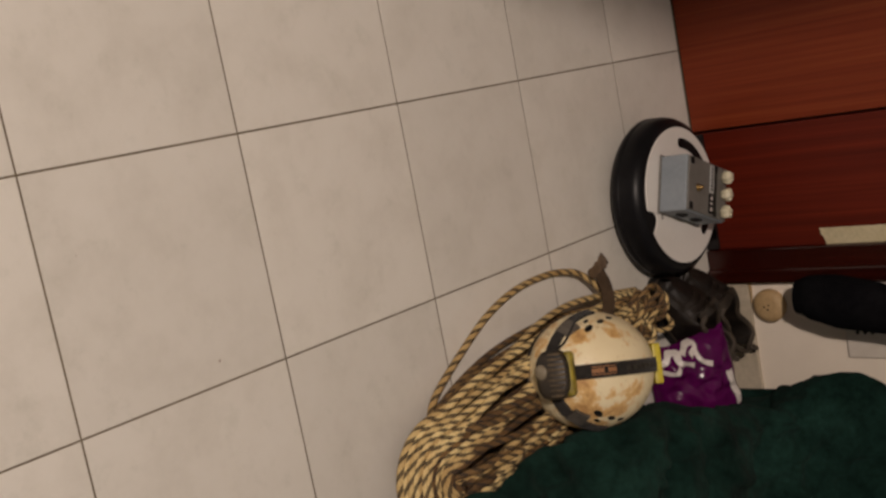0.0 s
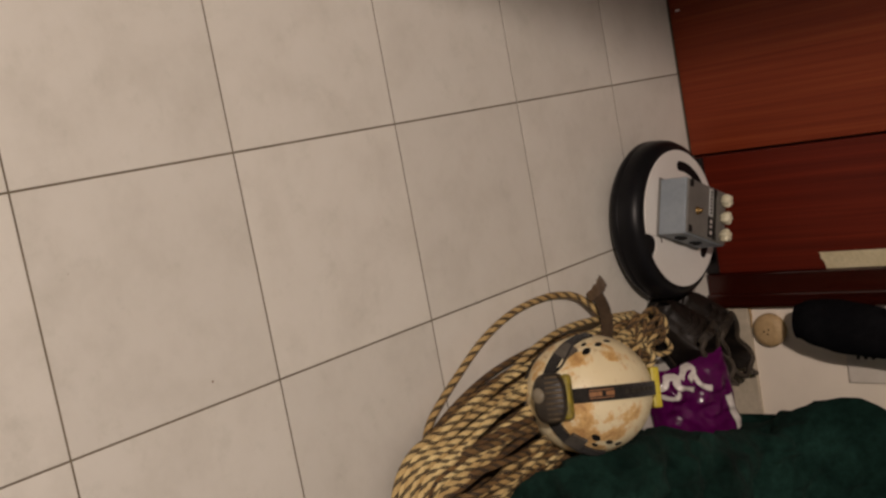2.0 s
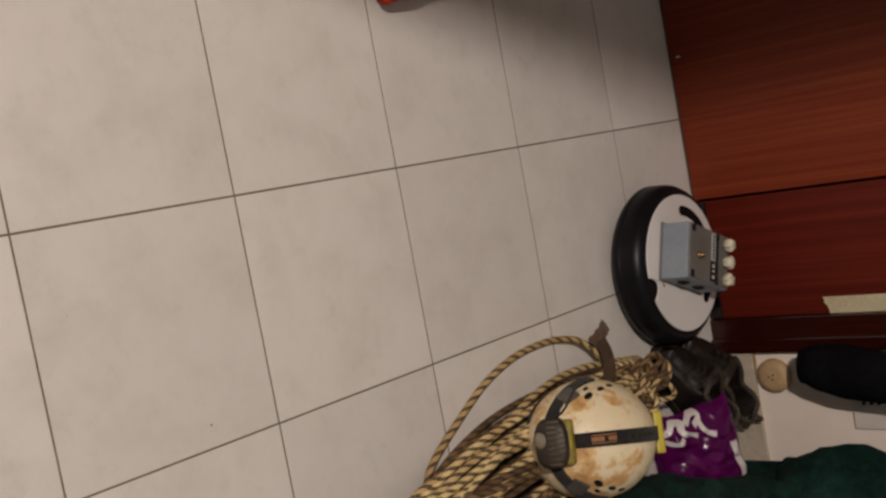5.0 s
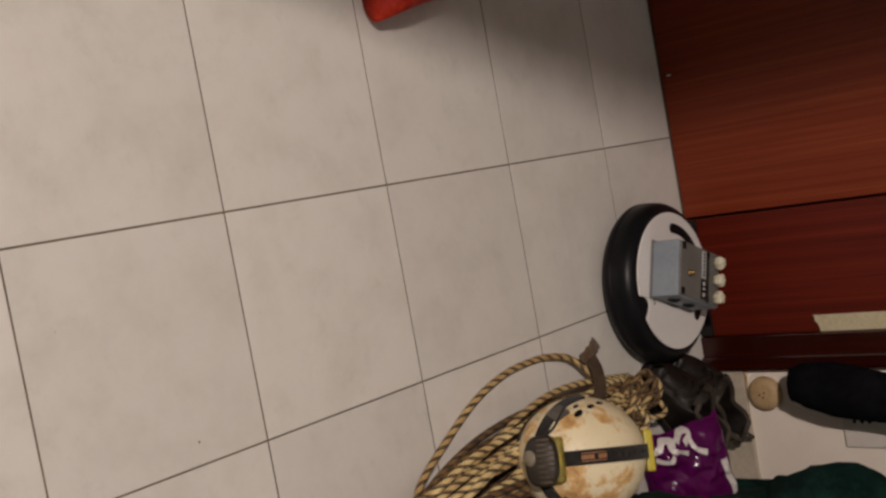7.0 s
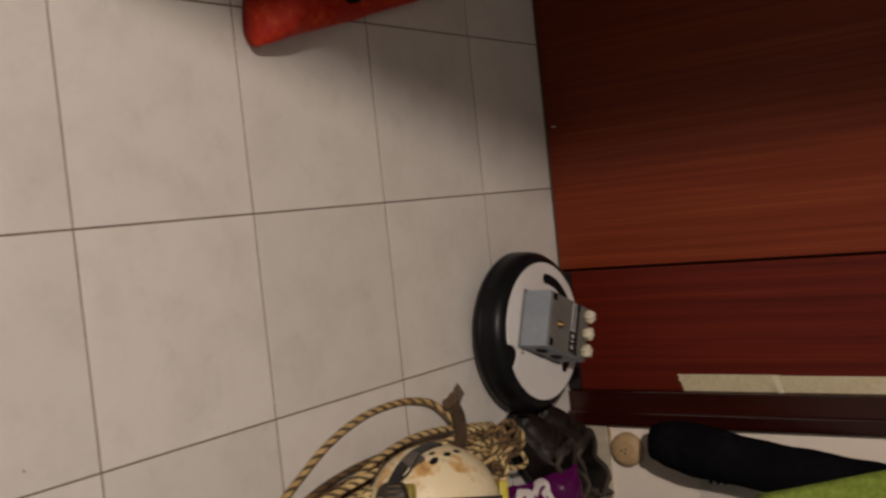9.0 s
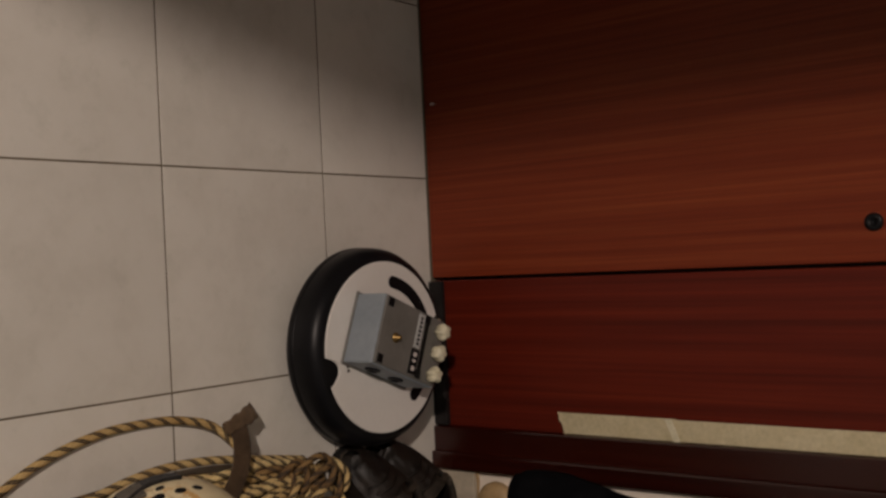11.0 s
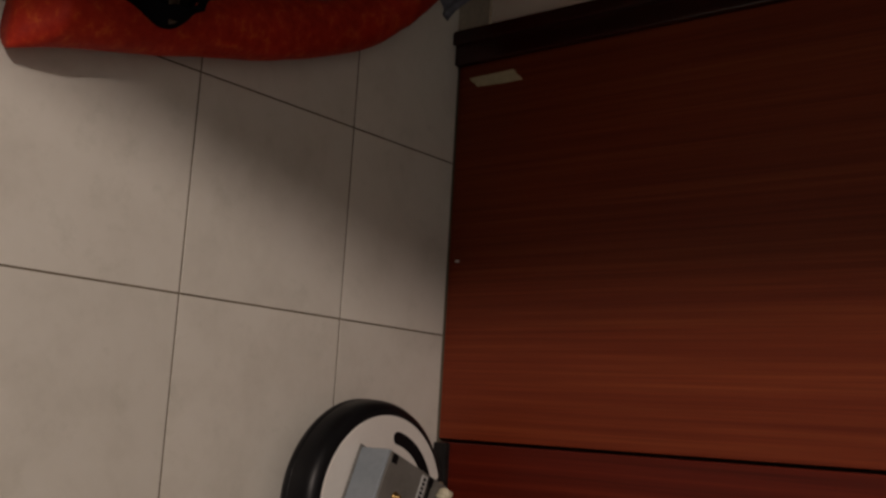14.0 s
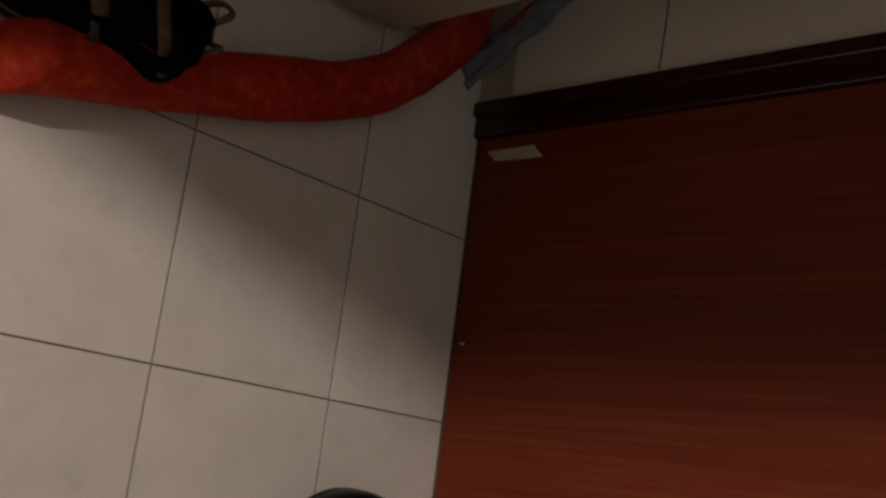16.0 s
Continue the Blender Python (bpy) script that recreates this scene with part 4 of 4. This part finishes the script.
def blanket():
    """A heap of soft fleece: a bulging long side towards -x that climbs along +y, and a rough top."""
    def along(y, pairs):
        for (a, p), (b, q) in zip(pairs, pairs[1:]):
            if y <= b:
                t = max(0.0, (y - a) / (b - a))
                return p + (q - p) * t * t * (3 - 2 * t)
        return pairs[-1][1]

    def fn(u, v):
        y = -0.25 + 1.49 * v
        lip = along(y, ((-0.25, 0.62), (0.25, 0.622), (0.41, 0.613), (0.605, 0.612), (0.82, 0.680), (0.92, 0.722), (1.00, 0.742), (1.08, 0.764), (1.12, 0.752), (1.15, 0.728), (1.18, 0.716), (1.205, 0.738), (1.24, 0.795)))
        h = along(y, ((-0.25, 0.10), (0.25, 0.125), (0.41, 0.15), (0.605, 0.195), (0.82, 0.195), (1.00, 0.170), (1.08, 0.215), (1.12, 0.270), (1.15, 0.305), (1.18, 0.360), (1.205, 0.385), (1.24, 0.385)))
        if u < 0.25:
            z = h * 0.86 * u / 0.25
            cut = along(y, ((0.5, 0.062), (0.7, 0.012), (1.02, 0.014), (1.12, 0.075), (1.24, 0.100)))
            x = lip + cut * (1 - (u / 0.25) ** (3 if y < 1.08 else 1.3))
        elif u < 0.38:
            a = math.pi / 2 * (u - 0.25) / 0.13
            x, z = lip + 0.045 * (1 - math.cos(a)), h * (0.86 + 0.14 * math.sin(a))
        else:
            x, z = lip + 0.045 + (u - 0.38) * 0.9, h * (1 + 0.25 * (u - 0.38))
        p = Vector((x, y, z))
        n = 0.020 * noise.noise(p * 7) + 0.018 * noise.noise(p * 16) + 0.012 * noise.noise(p * 38)
        fold = (0.010 if u < 0.38 else 0.026) * abs(math.sin(11 * y + 9 * x + 3 * noise.noise(p * 4))) * min(1, u * 3)
        z = max(0.001, z + (n + fold) * min(1, z / 0.1))
        z *= min(1, (1 - u) / 0.08) ** 0.5 * min(1, v / 0.05) ** 0.5 * min(1, (1 - v) / 0.012) ** 0.5
        return (x + n * 0.5, y, max(0.001, z))

    bm = sheet(fn, 100, 150)
    b = part("fleece_blanket", bm, M_GREEN, smooth=True)
    return tagged(b, "crumpled dark green fleece blanket heaped on the floor", "blanket")


blanket()


def jacket():
    j = thing("hanging_jacket", None, "black and lime green fleece jacket hanging by the wall", "jacket")
    path = spline([(0.556, 1.165, 0.245), (0.559, 1.165, 0.29), (0.578, 1.16, 0.40), (0.598, 1.16, 0.52), (0.637, 1.16, 0.75), (0.68, 1.17, 1.15)], 50)
    sl = tube(path, lambda t: 0.034 + 0.020 * min(1, t * 3.4) + 0.004 * math.sin(9 * t), 20, flat=0.8, up=Vector((0, 1, 0)))
    for v in sl.verts:
        v.co += Vector((1, 0.6, 0)) * 0.004 * noise.noise(v.co * 18)
    part("sleeve", sl, M_JBLACK, j, "black fleece sleeve", True)
    part("cuff", tube(path[:4], 0.0365, 20, flat=0.8, up=Vector((0, 1, 0))), M_JBLACK, j, smooth=True)

    def body(u, v):
        x = 0.632 + 0.30 * u - 0.216 * min(v, 0.75)
        z = 0.480 + 0.90 * v + 0.40 * u * (1 - v)
        y = 1.100 + 0.06 * v - 0.03 * math.sin(math.pi * u) + 0.010 * math.sin(9 * u + 2 * v) + 0.008 * noise.noise(Vector((x * 9, z * 5, 0)))
        return (x, y, z)
    bm = sheet(body, 30, 40)
    bmesh.ops.solidify(bm, geom=bm.faces[:], thickness=0.012)
    part("body", bm, M_LIME, j, "lime green fleece body", True)
    part("hook", tube(spline([(0.74, WALL, 1.42), (0.74, 1.20, 1.42), (0.74, 1.17, 1.40), (0.74, 1.165, 1.36)], 16), 0.006, 8), M_BRASS, j, "metal wall hook", True)
    return j


jacket()


# ---- draught stopper, odd shoe and bits in the corner ----
def stopper():
    path = spline([(-0.310, 0.345, 0.045), (-0.332, 0.43, 0.047), (-0.365, 0.57, 0.046), (-0.415, 0.74, 0.046), (-0.475, 0.90, 0.045), (-0.555, 1.02, 0.044), (-0.665, 1.125, 0.042), (-0.74, 1.17, 0.04)], 90)

    def rad(t):
        return 0.0465 + 0.0015 * math.sin(17 * t) + 0.001 * math.sin(31 * t + 1) - 0.012 * max(0, (t - 0.93) / 0.07)
    bm = tube(path, rad, 28, flat=0.92)
    for v in bm.verts:
        n = noise.noise(v.co * 16) + 0.5 * noise.noise(v.co * 38)
        v.co += Vector((0.5, 0.3, 1)) * 0.0035 * n
        if v.co.y < 0.385:     # pinched, sewn end
            t = (0.385 - v.co.y) / 0.045
            v.co.z = v.co.z * (1 - 0.66 * t) + 0.002 * t
            v.co.x = -0.312 + (v.co.x + 0.312) * (1 + 0.10 * t)
            v.co.y -= (v.co.x + 0.300) * 0.36 * t
        v.co.z = max(0.001, v.co.z)
    d = thing("draught_stopper", None, "long stuffed red brocade draught stopper on the floor", "draught stopper")
    part("stuffed_tube", bm, M_RED, d, smooth=True)
    seam = spline([(-0.346, 0.378, 0.030), (-0.325, 0.371, 0.033), (-0.300, 0.361, 0.033), (-0.275, 0.352, 0.030)], 20)
    part("end_seam", tube(seam, 0.0045, 8), M_RED, d, "sewn end seam", True)
    return d


stopper()
odd = low_shoe("worn_shoe", pose(-0.378, 0.578, 0.062, 0, 14, 256), "worn black shoe with tan trim on the draught stopper", upper=M_JBLACK, trim=M_PATCHY, collar_mat=M_JBLACK, lining=M_LINING, L=0.29, W=0.125, tall=0.092, open_to=0.56, group="", seed=9)
for name, pts, wide in (("strap", ((0.030, 0.052, 0.060), (0.055, 0.030, 0.100), (0.075, -0.010, 0.104), (0.070, -0.050, 0.070)), 0.009),
                        ("strap", ((0.120, 0.056, 0.055), (0.135, 0.040, 0.098), (0.160, 0.005, 0.098), (0.165, -0.045, 0.062)), 0.011),
                        ("loop", ((0.010, -0.030, 0.085), (-0.006, -0.050, 0.100), (0.006, -0.066, 0.085), (0.030, -0.050, 0.080)), 0.005)):
    part(name, tube(spline(pts, 24), wide, 10, flat=0.3), M_PATCHY, odd, "worn tan leather strap", True)
cloth = sheet(lambda u, v: (-0.585 + 0.205 * u, 0.10 + 0.26 * v, 0.004 + 0.055 * math.sin(math.pi * u) ** 0.6 * math.sin(math.pi * v) ** 0.6 + 0.014 * noise.noise(Vector((u * 5, v * 6, 2)))), 30, 36)
tagged(part("blue_cloth", cloth, M_BLUE, smooth=True), "crumpled faded blue cloth on the floor", "cloth")

def lean(u, v):
    """A small stiff bag leaning into the corner, its front towards -y."""
    z = 0.001 + 0.225 * v
    x = -0.602 - 0.62 * z - (0.085 - 0.03 * v) * (1 - u)
    return (x + 0.006 * noise.noise(Vector((u * 4, v * 4, 1))), 1.222 - 0.026 * math.sin(math.pi * u) + 0.012 * noise.noise(Vector((u * 6, v * 5, 4))), z)


sack = sheet(lean, 24, 28)
bmesh.ops.solidify(sack, geom=sack.faces[:], thickness=0.02)
bag2 = thing("paper_bag", None, "small pale grey paper bag leaning in the corner", "bag")
part("paper", sack, M_GREYCLOTH, bag2, smooth=True)
stripe = tube([Vector(lean(0.62, 0.42 + 0.035 * k)) + Vector((0, -0.012, 0)) for k in range(9)], 0.0045, 8, flat=0.4, up=Vector((0, 1, 0)))
part("red_stripe", stripe, M_RED, bag2, "red printed stripe", True)
fold = tube([Vector(lean(0.05 + 0.1 * k, 0.985)) for k in range(10)], 0.006, 8)
part("folded_rim", fold, M_KICK, bag2, "dark folded rim", True)


# ---- floor tiles, last ----
PITCH, GAP = 0.33, 0.0029
def tile_mesh(lx, ly):
    bm = box(GAP / 2, GAP / 2, -0.008, lx - GAP / 2, ly - GAP / 2, 0.0, 0.0)
    bmesh.ops.bevel(bm, geom=[e for e in bm.edges if all(v.co.z > -0.001 for v in e.verts)], offset=0.0004, segments=1, affect="EDGES")
    return finish(bm, "tile", M_TILE)


rng = random.Random(8)
full, cut = tile_mesh(PITCH, PITCH), tile_mesh(PITCH, WALL - 0.99 + GAP / 2 - 0.001)
for i in range(-8, 8):
    for j in range(-14, 4):
        t = new("tile", cut if j == 3 else full)
        t.parent = floor
        t.location = (i * PITCH, j * PITCH, rng.uniform(-0.0002, 0.0))
